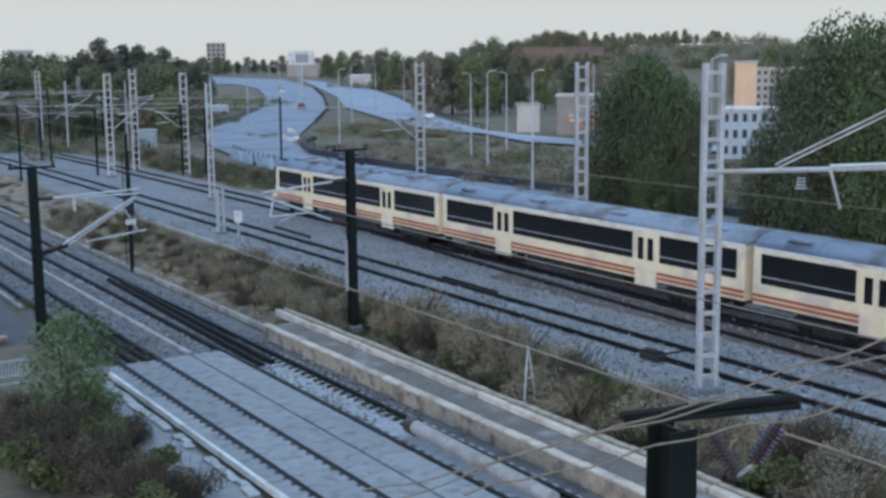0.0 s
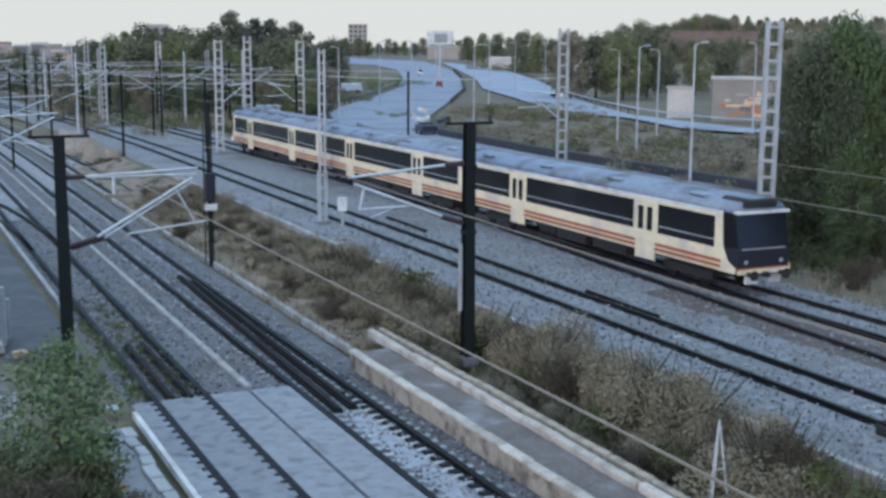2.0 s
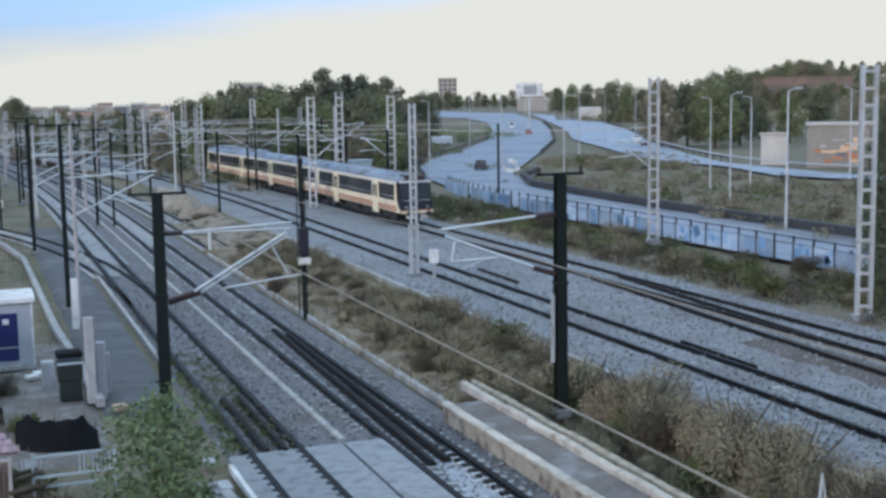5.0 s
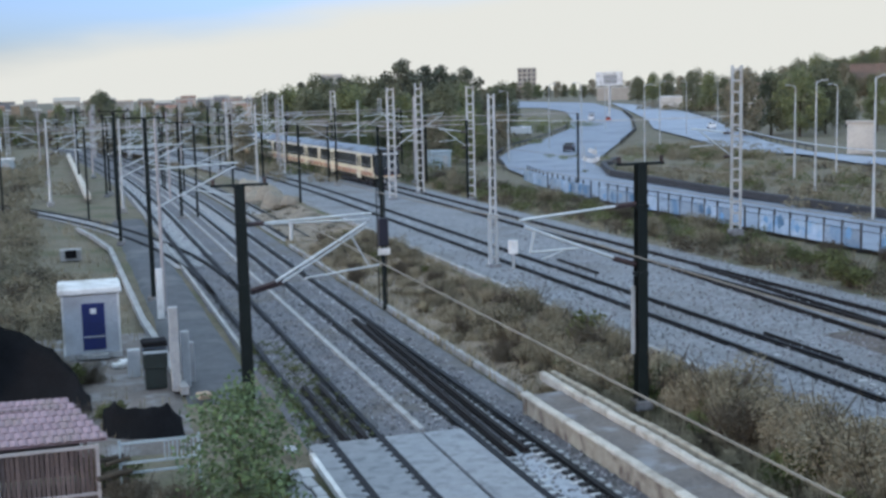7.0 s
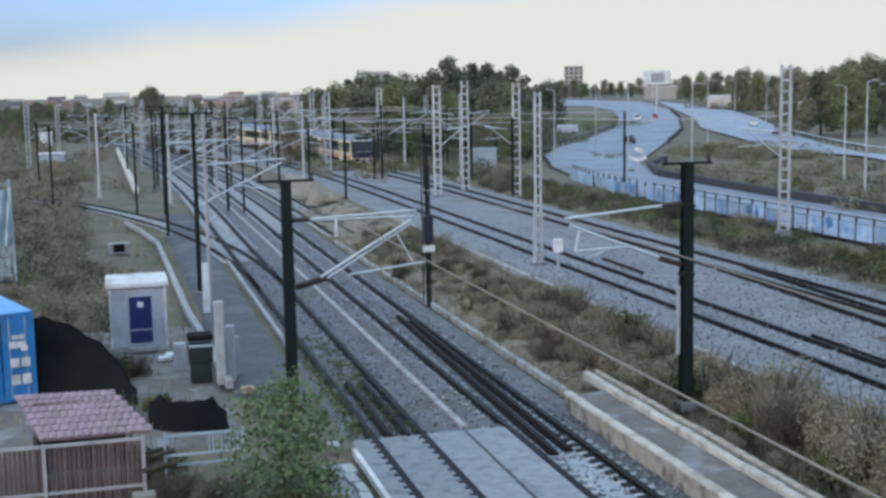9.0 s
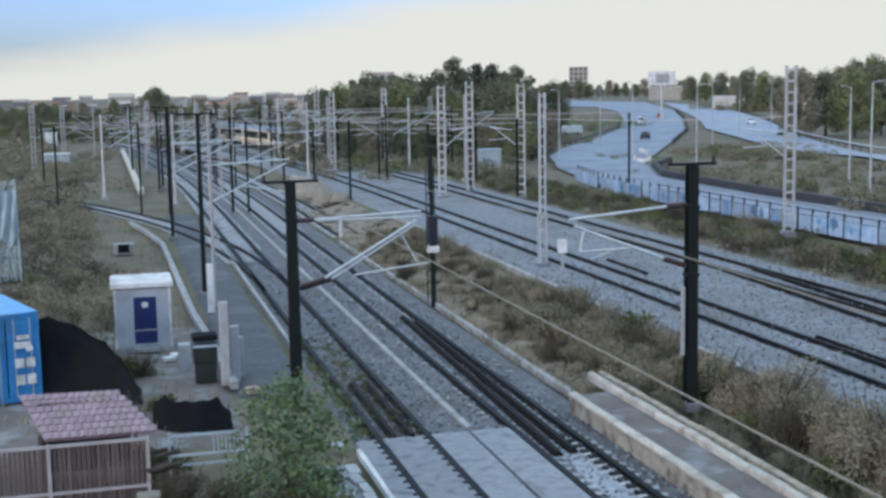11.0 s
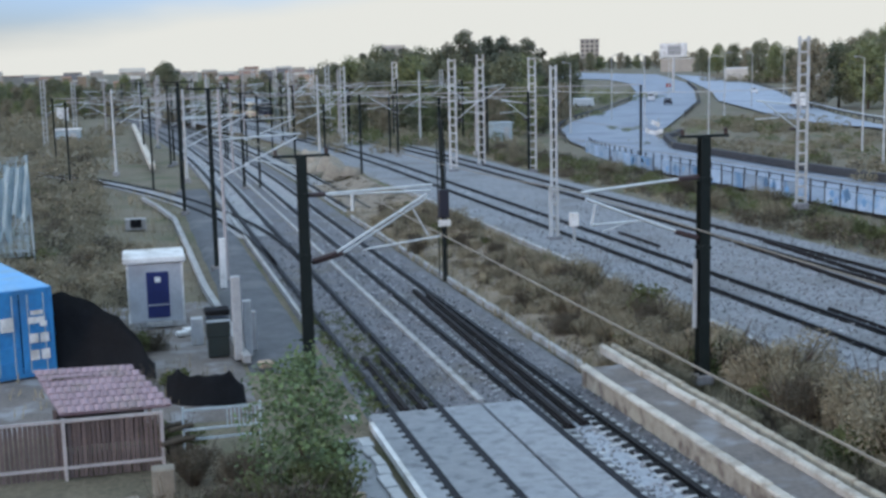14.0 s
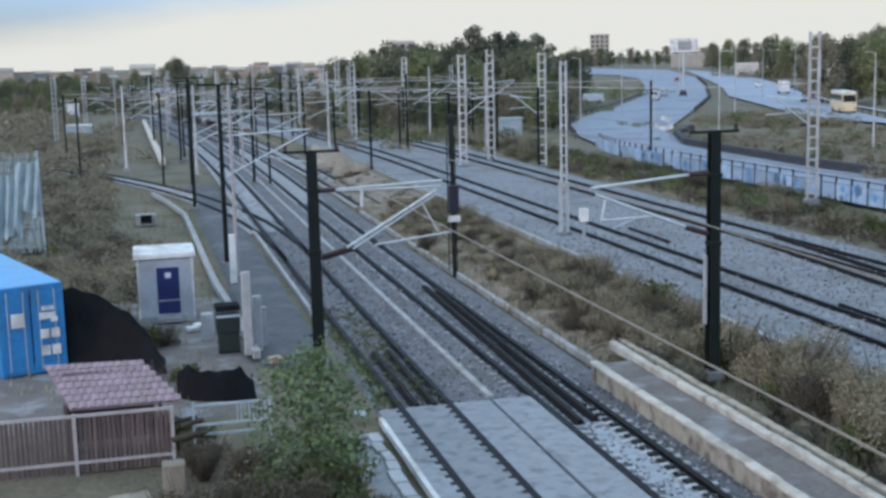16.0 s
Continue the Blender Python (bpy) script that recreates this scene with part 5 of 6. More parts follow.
def container():
    t = thing("shipping_container", "bright blue shipping container with white markings", "container", pose(-3.26, 48.07, -0.10, 0, 0, 19.6))
    L, W, Hh = 12.0, 2.44, 3.44
    part("roof", bevelled(Build().box((-W / 2, L / 2, Hh - 0.02), (W, L, 0.06)).mesh("roof", M_BLUEROOF), 0.01), None, t, "light blue roof, paler than the sides")
    b = Build().box((-W / 2, L / 2, 0.12), (W, L, 0.18)).box((-W / 2, L, Hh / 2), (W, 0.06, Hh - 0.1))
    for s in (0, 1):
        k = 0
        while k < L - 0.3:
            b.box((-0.05 - s * (W - 0.1), k + 0.15, Hh / 2), (0.05 + 0.05 * (int(k / 0.3) % 2), 0.3, Hh - 0.15))
            k += 0.3
    part("wall", b, M_BLUE, t, "corrugated blue steel sides")
    for k in (0, 1):
        x = -W * (0.26 + 0.48 * k)
        d = part("door", bevelled(Build().box((x, 0.0, Hh / 2), (W * 0.46, 0.07, Hh - 0.3)).mesh("door", M_BLUE), 0.02), None, t)
        for z in (0.62, 1.2, 1.8, 2.4):
            part("door_rib", Build().box((x, -0.05, z), (W * 0.42, 0.04, 0.16)), M_BLUE, d)
        for s in (-0.3, 0.3):
            part("locking_bar", Build().tube((x + s, -0.10, 0.2), (x + s, -0.10, Hh - 0.2), 0.022, 6), M_PALEBLUE, d)
    for x in (-0.06, -W + 0.06):
        part("corner_post", Build().box((x, 0, Hh / 2), (0.14, 0.14, Hh)), M_BLUE, t)
    part("header", Build().box((-W / 2, 0, Hh - 0.1), (W, 0.12, 0.16)), M_BLUE, t)
    door_b = [(-0.62, 2.1, 0.42, 0.14), (-0.52, 1.86, 0.32, 0.20), (-0.82, 1.86, 0.26, 0.22), (-0.40, 1.72, 0.24, 0.16), (-0.38, 1.28, 0.30, 0.30), (-0.78, 1.28, 0.30, 0.30), (-0.38, 0.74, 0.30, 0.32), (-0.78, 0.74, 0.30, 0.32), (-1.75, 1.8, 0.45, 0.45)]
    for x, z, w, hh in door_b:
        part("marking", Build().box((x, -0.135, z * 1.2), (w * 1.1, 0.012, hh * 1.2)), M_WHITE, t, "white marking panel")


container()


def mound(name, c, rx, ry, h, label, seed, material=None, category="tarpaulin", lumps=0.22, sharp=3.2):
    """A heap under a sagging sheet."""
    b = Build()
    n, r = 28, 10
    for j in range(r + 1):
        for i in range(n):
            a = 2 * math.pi * i / n
            f = j / r
            x, y = math.cos(a) * rx * f, math.sin(a) * ry * f
            z = h * max(0, 1 - f ** sharp) ** 0.8 * (1 + lumps * noise.noise((x * 0.8, y * 0.8, seed))) + 0.07 * noise.noise((x * 3, y * 3, seed + 3))
            b.v.append((c[0] + x, c[1] + y, c[2] + z))
    b.f = [[j * n + i, j * n + (i + 1) % n, (j + 1) * n + (i + 1) % n, (j + 1) * n + i] for j in range(r) for i in range(n)]
    return solid(name, b, material or M_TARP, label, category, group="heaps", smooth=True)


def draped(ridge, reach, label, seed):
    """A tarpaulin stretched over a ridge and down to the ground on both sides."""
    b = Build()
    n, r = 24, 12
    for i in range(n + 1):
        u = i / n * (len(ridge) - 1)
        k = min(int(u), len(ridge) - 2)
        p = Vector(ridge[k]).lerp(Vector(ridge[k + 1]), u - k)
        p.z -= 0.10 * math.sin(math.pi * (u - k))
        for j in range(r + 1):
            f = j / r * 2 - 1
            drop = abs(f) ** (0.8 if f < 0 else 1.2)
            wob = 0.10 * noise.noise((p.x * 1.6, f * 3, seed)) + 0.05 * noise.noise((p.x * 5, f * 7, seed))
            b.v.append((p.x + wob, p.y + f * reach + wob, p.z + (-0.3 - p.z) * drop + wob * (1 - abs(f))))
    b.f = [[i * (r + 1) + j, (i + 1) * (r + 1) + j, (i + 1) * (r + 1) + j + 1, i * (r + 1) + j + 1] for i in range(n) for j in range(r)]
    b.f += [list(range(r + 1)), list(range(n * (r + 1) + r, n * (r + 1) - 1, -1))]
    solid("tarpaulin", b, M_TARP, label, "tarpaulin", group="heaps", smooth=True)


draped([(-5.2, 50.0, 2.6), (-3.04, 49.5, 2.85), (-2.1, 49.5, 2.62), (-0.72, 48.5, 1.8), (0.0, 47.6, 0.95), (0.45, 46.9, 0.25)], 1.5, "black tarpaulin stretched down from the container over a heap", 2)
draped([(0.75, 42.9, 0.7), (1.14, 42.7, 1.02), (1.8, 42.35, 0.85), (2.4, 42.1, 0.86), (2.95, 41.95, 1.05), (3.35, 41.8, 0.4)], 0.8, "low heap under a sagging black tarpaulin behind the railing", 9)


def shed():
    t = thing("shed", "low shed with a faded maroon tiled roof", "shed")
    a, b2, c, d = Vector((-3.35, 39.2, 2.2)), Vector((-0.45, 38.9, 2.2)), Vector((0.75, 35.95, 1.58)), Vector((-2.45, 36.0, 1.58))
    tile = Build().sweep([(-0.11, 0), (-0.07, 0.025), (0, 0.035), (0.07, 0.025), (0.11, 0), (0, 0.01)], [((0, 0, 0), (1, 0, 0)), ((0, 0.34, 0.0), (1, 0, 0))]).mesh("tile", M_MAROON)
    rf = part("roof", Build().quad(d, c, b2, a).quad(d - Vector((0, 0, 0.06)), a - Vector((0, 0, 0.06)), b2 - Vector((0, 0, 0.06)), c - Vector((0, 0, 0.06))), M_MAROON, t)
    for i in range(13):
        for j in range(7):
            p = (d.lerp(c, (i + 0.5) / 13)).lerp(a.lerp(b2, (i + 0.5) / 13), j / 7)
            ob = part("tile", tile, None, rf)
            ob.matrix_local = Matrix.Translation(p + Vector((0, 0, 0.015))) @ pose(0, 0, 0, 14, 0, random.uniform(4, 8))
    part("wall", Build().box((-1.4, 38.3, 1.0), (2.7, 0.12, 2.2)).box((-2.6, 37.3, 0.8), (0.12, 2.0, 1.7)).box((0.1, 37.2, 0.8), (0.12, 2.0, 1.6)), M_SLAT, t)


shed()


def slat_fence():
    t = thing("slat_fence", "brown slatted fence in a pale frame", "fence")
    slat = bevelled(Build().box((0, 0, 0), (0.105, 0.03, 1.75)).mesh("slat", M_SLAT), 0.006)
    x = -8.0
    while x < 0.42:
        ob = part("slat", slat, None, t)
        ob.matrix_local = pose(x, 35.72, 0.60, 0, random.uniform(-0.8, 0.8), 0)
        x += 0.135
    for z in (1.46, 0.06):
        part("fence_rail", Build().box((-3.8, 35.66, z), (8.5, 0.06, 0.09)), M_FRAME, t, "pale fence rail")
    for px in (0.42, -2.35, -5.1, -7.9):
        part("post", Build().box((px, 35.66, 0.55), (0.10, 0.10, 1.95)), M_FRAME, t)
    return t


slat_fence()


def railing():
    t = thing("railing", "pale blue-grey steel railing beside the bush", "railing")
    for z in (1.35, 0.75, 0.45):
        part("rail", Build().box((2.2, 36.0, z), (2.3, 0.05, 0.07)), M_PALEBLUE, t)
    for k in range(10):
        part("bar", Build().box((2.35 + 0.12 * k, 36.0, 1.05), (0.035, 0.035, 0.6)), M_PALEBLUE, t)
    for x in (1.05, 3.35):
        part("post", Build().box((x, 36.0, 0.6), (0.07, 0.07, 1.7)), M_PALEBLUE, t)


railing()
t = thing("waste_bin", "dark green wheeled bin with a pale bar", "bin", pose(3.0, 49.0, -0.1))
part("body", bevelled(Build().sweep([(-0.42, 0), (0.42, 0), (0.42, 0.85), (-0.42, 0.85)], [((0, -0.4, 0), (1, 0, 0)), ((0, 0.4, 0), (1, 0, 0))]).box((0, 0, 1.2), (0.95, 0.9, 0.75)).mesh("body", M_BIN), 0.03), None, t)
part("lid", bevelled(Build().box((0, 0.02, 1.82), (1.0, 0.95, 0.22)).mesh("lid", M_TARP), 0.06), None, t)
part("handle", Build().box((0, -0.5, 1.52), (0.95, 0.06, 0.10)), M_PALEBLUE, t)
for x, y, h, w in ((3.75, 48.4, 3.4, 0.36), (4.2, 48.9, 2.3, 0.34), (2.3, 51.5, 1.2, 0.5), (4.45, 49.6, 1.7, 0.3)):
    solid("concrete_post", bevelled(Build().box((x, y, h / 2 - 0.2), (w, w, h)).mesh("concrete_post", M_SLEEPER), 0.03), None, "weathered white concrete post beside the bin", "post", group="posts beside the bin")
duct = Build()
dp = [(4.0, 47.5), (3.75, 56), (3.4, 64), (3.2, 80), (3.0, 95), (2.0, 104), (0.8, 112)]
for a, c in zip(dp, dp[1:]):
    duct.tube((*a, -0.02), (*c, -0.02), 0.22, 4)
solid("concrete_duct", duct, M_CONCRETE, "low pale concrete duct that winds along the path", "cable duct", kind="structure")
far_wall = Build().tube((2.4, 142, 0.4), (1.0, 250, 0.4), 0.45, 4)
solid("low_wall", far_wall, M_RIM, "low white wall far up the yard", "wall", kind="structure")
t = thing("manhole", "square concrete shaft with a dark opening", "shaft", pose(0.1, 92, -0.2))
part("collar", bevelled(Build().box((0, 0, 0.35), (1.5, 1.2, 0.8)).mesh("collar", M_CONCRETE), 0.04), None, t)
part("opening", Build().box((0, -0.62, 0.45), (0.8, 0.06, 0.6)), M_TARP, t, "dark opening")
for x, y, s, mm in ((4.6, 46.4, 0.35, M_BRICK), (2.1, 53.6, 0.4, M_WHITE), (1.7, 53.2, 0.3, M_WHITE)):
    solid("rubble_block", bevelled(Build().box((0, 0, 0), (s * 1.6, s, s * 0.7)).mesh("rubble_block", mm), 0.04), None, "broken masonry block on the dirt", "rubble", group="rubble blocks", m=pose(x, y, 0.0, 8, 5, 30))


def net_fence():
    t = thing("net_fence", "tall fence hung with torn pale blue netting", "fence")
    b = Build()
    (xa, ya), (xb, yb) = (-6.1, 78.5), (-27, 82)
    n = 7
    for k in range(n + 1):
        x, y = xa + (xb - xa) * k / n, ya + (yb - ya) * k / n
        part("post", Build().tube((x, y, -0.3), (x + random.uniform(-0.25, 0.15), y, 6.4), 0.07, 6), M_PALEBLUE, t)
    for k in range(420):
        u = k / 419
        s = random.choice((-1, 1)) * random.uniform(0.04, 0.10)
        top = 6.2 + 0.5 * noise.noise((u * 9, 0, 0))
        v = min(1, max(0, u + s))
        b.tube((xa + (xb - xa) * u, ya + (yb - ya) * u, 0.1), (xa + (xb - xa) * v, ya + (yb - ya) * v, top), 0.014, 3)
    for k in range(30):
        z = 0.25 + 0.2 * k
        b.tube((xa, ya, z + random.uniform(-0.3, 0.3)), (xb, yb, z + random.uniform(-0.3, 0.3)), 0.012, 3)
    part("netting", b, M_NET, t, "ragged pale netting")
    for u0, u1, top, low in ((0.0, 0.07, 5.9, 2.6), (0.06, 0.13, 5.2, 1.2), (0.12, 0.20, 4.6, 2.0), (0.19, 0.33, 5.0, 2.4)):
        cl, n = Build(), 10
        for s in (0, 1):
            for j in range(n + 1):
                for i in range(n + 1):
                    u, v = u0 + (u1 - u0) * i / n, j / n
                    w = 0.22 * math.sin(i * 1.7 + j * 0.5) + 0.12 * noise.noise((i * 0.6, j * 0.4, u0 * 30))
                    bottom = low + 0.9 * noise.noise((i * 0.5, 3, u0 * 50))
                    cl.v.append(Vector((xa + (xb - xa) * u, ya + (yb - ya) * u - 0.15 + w + 0.02 * s, bottom + (top - 0.25 * math.sin(3.1 * i / n) - bottom) * v)))
        m, q = n + 1, (n + 1) ** 2
        for j in range(n):
            for i in range(n):
                f = [j * m + i, j * m + i + 1, (j + 1) * m + i + 1, (j + 1) * m + i]
                cl.f += [f, [q + k for k in reversed(f)]]
        part("torn_cloth", cl, M_NET, t, "torn pale blue cloth", True)


net_fence()
t = thing("tripod", "slender pale steel tripod among the bushes", "tripod", pose(17.9, 22.4, 0.75))
for dx, dy in ((-0.22, -0.1), (0.28, -0.1), (0.02, 0.3)):
    part("leg", Build().tube((dx, dy, -0.2), (0, 0, 1.9), 0.03, 6), M_GREYPOLE, t)
part("crosspiece", Build().tube((-0.15, -0.05, 0.7), (0.18, -0.05, 0.7), 0.02, 5), M_GREYPOLE, t)
for x, y, s in ((19.8, 137, 1.6), (20.6, 128, 1.4), (20.0, 121, 1.3), (21.3, 119, 1.0), (18.9, 131, 1.2)):
    mound("rubble_mound", (x, y, level(x, y) - 0.2), 1.2 * s, 1.0 * s, 1.0 * s, "pale heap of broken masonry beside the far tracks", x, M_RUBBLE, "rubble", 0.6)


# ---------- distant buildings and lamps ----------
def building(x, y, w, d, h, wall, label, floors=3, cols=4, roof=M_TILE, turn=0.0, pitched=False, sink=0.0):
    t = thing("building", label, "building", pose(x, y, level(x, y) - 0.3 + sink, 0, 0, turn), "distant buildings")
    part("wall", Build().box((0, 0, h / 2), (w, d, h)), wall, t)
    if pitched:
        b = Build()
        b.v = [Vector(p) for p in ((-w / 2 - 0.3, -d / 2 - 0.3, h), (w / 2 + 0.3, -d / 2 - 0.3, h), (w / 2 + 0.3, d / 2 + 0.3, h), (-w / 2 - 0.3, d / 2 + 0.3, h), (-w / 2, 0, h + d * 0.25), (w / 2, 0, h + d * 0.25))]
        b.f = [[0, 1, 5, 4], [2, 3, 4, 5], [1, 2, 5], [3, 0, 4], [3, 2, 1, 0]]
        part("roof", b, roof, t)
    else:
        part("roof", Build().box((0, 0, h + 0.2), (w + 0.5, d + 0.5, 0.4)), roof, t)
    for f in range(floors):
        for c in range(cols):
            xx, zz = (-w / 2 + w * (c + 0.5) / cols), h * (f + 0.55) / floors
            part("window", Build().box((xx, -d / 2 - 0.02, zz), (w / cols * 0.5, 0.08, h / floors * 0.5)), M_WINDOW, t)
    return t


def far_building(az, d, el_top, w, wall, label, floors=3, cols=4, roof=M_TILE, pitched=False, base=None):
    x, y = polar(az, d)
    h = 11.45 + d * math.tan(radians(el_top)) - level(x, y) + 0.3
    return building(x, y, w, w * 0.6, max(3, h), wall, label, floors, cols, roof, -az, pitched)


far_building(21.3, 1130, 0.85, 17, M_STUCCO_DULL, "dull brown apartment block on the skyline", 7, 4, M_GREYWALL)
row(broad + dry, 19.8, 22.0, 0.35, 1090, 0.12, 0.15, 10)
far_building(25.3, 960, -0.12, 26, M_STUCCO_DULL, "long dull commercial building with a white roof", 0, 6, M_WHITE)
far_building(29.5, 560, -0.62, 40, M_STUCCO, "long pale warehouse with a white roof on the skyline", 0, 10, M_WHITE)
far_building(12.2, 330, 0.74, 6, M_STUCCO, "pale block between the pines", 6, 3, M_STUCCO)
# warm low light on this block is put into its orange wall colour
far_building(46.6, 236, 0.0, 4.2, M_STUCCO_WARM, "orange-lit apartment block beyond the trees", 0, 3, M_STUCCO)
far_building(48.1, 290, -0.35, 12, M_STUCCO, "pale apartment block beyond the trees", 5, 8, M_STUCCO_DULL)
far_building(47.4, 150, -2.1, 7, M_PALEBLUE, "pale blue-white house beyond the trees", 3, 6, M_WHITE)
hs = far_building(39.1, 200, -1.5, 10, M_STUCCO_DULL, "low dull house with an orange painted wall above the road", 0, 5, M_STUCCO)
for k in range(24):
    x, z = random.uniform(-3.4, 4.2), random.uniform(1.0, 4.6)
    part("painted_patch", Build().box((x, -3.06 - 0.01 * k, z), (random.uniform(0.6, 2.6), 0.05, random.uniform(0.3, 0.9))), (M_STUCCO_RED, M_STUCCO_WARM, M_STUCCO, M_STUCCO_RED, M_GREYWALL)[k % 5], hs, "painted patch on the wall")
far_building(36.2, 205, -1.95, 4, M_STUCCO, "low pale house above the road", 0, 3, M_STUCCO_DULL)
far_building(37.6, 520, 0.60, 34, M_DULLRED, "long dull reddish building on the wooded hill", 0, 1, M_DULLRED)
place([broad[0], dry[0], broad[2], broad[1]], [(*polar(a, d), top_at(a, d, 0.62 + 0.70 * math.sin(min(1.57, max(0, (a - 34.2) * 0.40))) + random.uniform(-0.22, 0.12))) for a, d in [(34.0 + 0.26 * k + random.uniform(-0.2, 0.2), 560 + random.uniform(0, 60)) for k in range(44)]])
place([dry[0], broad[0]], [(*polar(a, 500), top_at(a, 500, 0.30 + random.uniform(-0.25, 0.2))) for a in [34.5 + 0.42 * k for k in range(20)]])
far_building(31.9, 430, -0.15, 8, M_STUCCO, "pale house among roadside trees", 2, 3, M_TILE, True)
for k in range(150):
    az = random.uniform(-8, 20) if k < 134 else random.uniform(32, 46)
    d = random.uniform(620, 1100)
    far_building(az, d, random.uniform(-0.60, -0.10) + (0.5 if az > 30 else 0), random.uniform(5, 13), random.choice((M_STUCCO, M_STUCCO_DULL, M_STUCCO_DULL, M_STUCCO_DULL, M_GREYWALL, M_BRICK)), "pale low building in the distant town", random.choice((0, 0, 0, 2)), random.randint(3, 5), random.choice((M_TILE, M_STUCCO_DULL, M_STUCCO_DULL)), random.random() < 0.6)
t = thing("billboard", "white billboard on a post beside the road", "billboard", pose(*polar(25.1, 420), 0, 0, 0, -25))
part("post", Build().tube((0, 0, -0.5), (0, 0, 12), 0.4, 8), M_GREYPOLE, t)
part("panel", Build().box((0, 0, 13.5), (9, 0.5, 4.6)), M_WHITE, t)
part("picture", Build().box((0.3, -0.3, 13.4), (4.5, 0.08, 3.0)), M_CONCRETE, t)


def street_lamp(x, y, h, turn):
    t = thing("street_lamp", "tall grey street lamp beside the road", "street lamp", pose(x, y, level(x, y) - 0.3, 0, 0, turn), "street lamps")
    part("post", Build().tube((0, 0, 0), (0, 0, h), 0.13, 8, 0.07), M_GREYPOLE, t)
    part("arm", Build().tube((0, 0, h), (0.7, 0, h + 0.2), 0.06, 6), M_GREYPOLE, t)
    part("head", bevelled(Build().box((1.0, 0, h + 0.22), (0.7, 0.3, 0.15)).mesh("head", M_GREYPOLE), 0.04), None, t)


for az, d, h in ((20.4, 190, 11), (22.3, 230, 12), (23.8, 200, 12), (26.7, 180, 11.5), (27.4, 230, 12), (28.6, 280, 12), (33.4, 150, 11), (34.3, 130, 11.5), (35.2, 160, 11), (36.8, 105, 11.8), (47.0, 70, 13), (39.5, 180, 12), (30.0, 330, 13), (24.9, 330, 13)):
    street_lamp(*polar(az, d), h, random.choice((0, 180)))


t = thing("road_sign", "white chevron sign boards at the fork of the road", "road sign", pose(70.5, 157.0, 0.0, 0, 0, -24))
for x in (-0.8, 0.8):
    part("post", Build().tube((x, 0, -0.3), (x, 0, 3.0), 0.06, 8), M_GREYPOLE, t)
for x, z, lean in ((-0.45, 1.2, 25), (0.35, 2.3, 25), (0.75, 1.1, -20)):
    part("board", Build().box((0, 0, 0), (1.3, 0.06, 0.55), pose(x, -0.1, z, 0, lean, 0)), M_WHITE, t, "white sign board")


# ---------- road vehicles ----------
def car(material, label, van=False):
    t = thing("car", label, "car", group="cars on the road")
    L, h = (5.0, 1.9) if van else (4.3, 1.0)
    part("body", bevelled(Build().box((0, 0, 0.35 + h / 2 - 0.1), (1.8, L, h - 0.1)).mesh("body", material), 0.12), None, t)
    if not van:
        b = Build()
        b.v = [Vector(p) for p in ((-0.82, -1.5, 1.1), (0.82, -1.5, 1.1), (0.82, 1.3, 1.1), (-0.82, 1.3, 1.1), (-0.68, -0.9, 1.5), (0.68, -0.9, 1.5), (0.68, 0.6, 1.5), (-0.68, 0.6, 1.5))]
        b.f = [[4, 5, 6, 7], [0, 1, 5, 4], [1, 2, 6, 5], [2, 3, 7, 6], [3, 0, 4, 7]]
        part("cabin", b, M_GLASS, t)
        part("roof", Build().box((0, -0.15, 1.51), (1.34, 1.5, 0.05)), material, t)
    else:
        part("windscreen", Build().box((0, L / 2 + 0.01, 1.7), (1.5, 0.05, 0.6)), M_GLASS, t)
        part("rear_window", Build().box((0, -L / 2 - 0.01, 1.7), (1.3, 0.05, 0.5)), M_GLASS, t)
    for x in (-0.82, 0.82):
        for yy in (-L * 0.31, L * 0.31):
            part("wheel", Build().tube((x - 0.1, yy, 0.33), (x + 0.1, yy, 0.33), 0.33, 14), M_UNDER, t)
    return t


def bus():
    t = thing("bus", "yellow and white coach on the slip road", "bus")
    part("body", bevelled(Build().box((0, 0, 1.2), (2.55, 10.6, 1.7)).mesh("body", M_BUS), 0.12), None, t)
    part("upper_body", bevelled(Build().box((0, 0, 2.75), (2.5, 10.5, 1.5)).mesh("upper_body", M_BUS), 0.16), None, t)
    part("roof", bevelled(Build().box((0, 0, 3.62), (2.45, 10.4, 0.34)).mesh("roof", M_WHITE), 0.12), None, t, "white roof")
    for s in (-1, 1):
        for k in range(6):
            part("window", Build().box((s * 1.255, -4.2 + 1.68 * k, 2.72), (0.03, 1.52, 0.95)), M_GLASS, t)
        part("end_window", Build().box((0, s * 5.26, 2.6), (2.1, 0.04, 1.2)), M_GLASS, t)
        for yy in (-3.4, 3.2):
            part("wheel", Build().tube((s * 1.05, yy, 0.5), (s * 1.29, yy, 0.5), 0.5, 16), M_UNDER, t)
        for x in (-1.0, 1.0):
            part("lamp", Build().box((x, s * 5.31, 0.9), (0.3, 0.04, 0.2)), M_RED if s < 0 else M_WHITE, t)
    return t


def lorry():
    t = thing("lorry", "white box lorry on the slip road", "lorry")
    part("box", bevelled(Build().box((0, -1.0, 2.0), (2.5, 5.5, 2.6)).mesh("box", M_WHITE), 0.05), None, t)
    part("cab", bevelled(Build().box((0, 2.9, 1.5), (2.3, 1.9, 2.1)).mesh("cab", M_CARS[0]), 0.15), None, t)
    part("windscreen", Build().box((0, 3.87, 1.95), (2.0, 0.04, 0.8)), M_GLASS, t)
    for s in (-1, 1):
        for yy in (-2.4, 2.7):
            part("wheel", Build().tube((s * 0.95, yy, 0.45), (s * 1.2, yy, 0.45), 0.45, 14), M_UNDER, t)
    return t


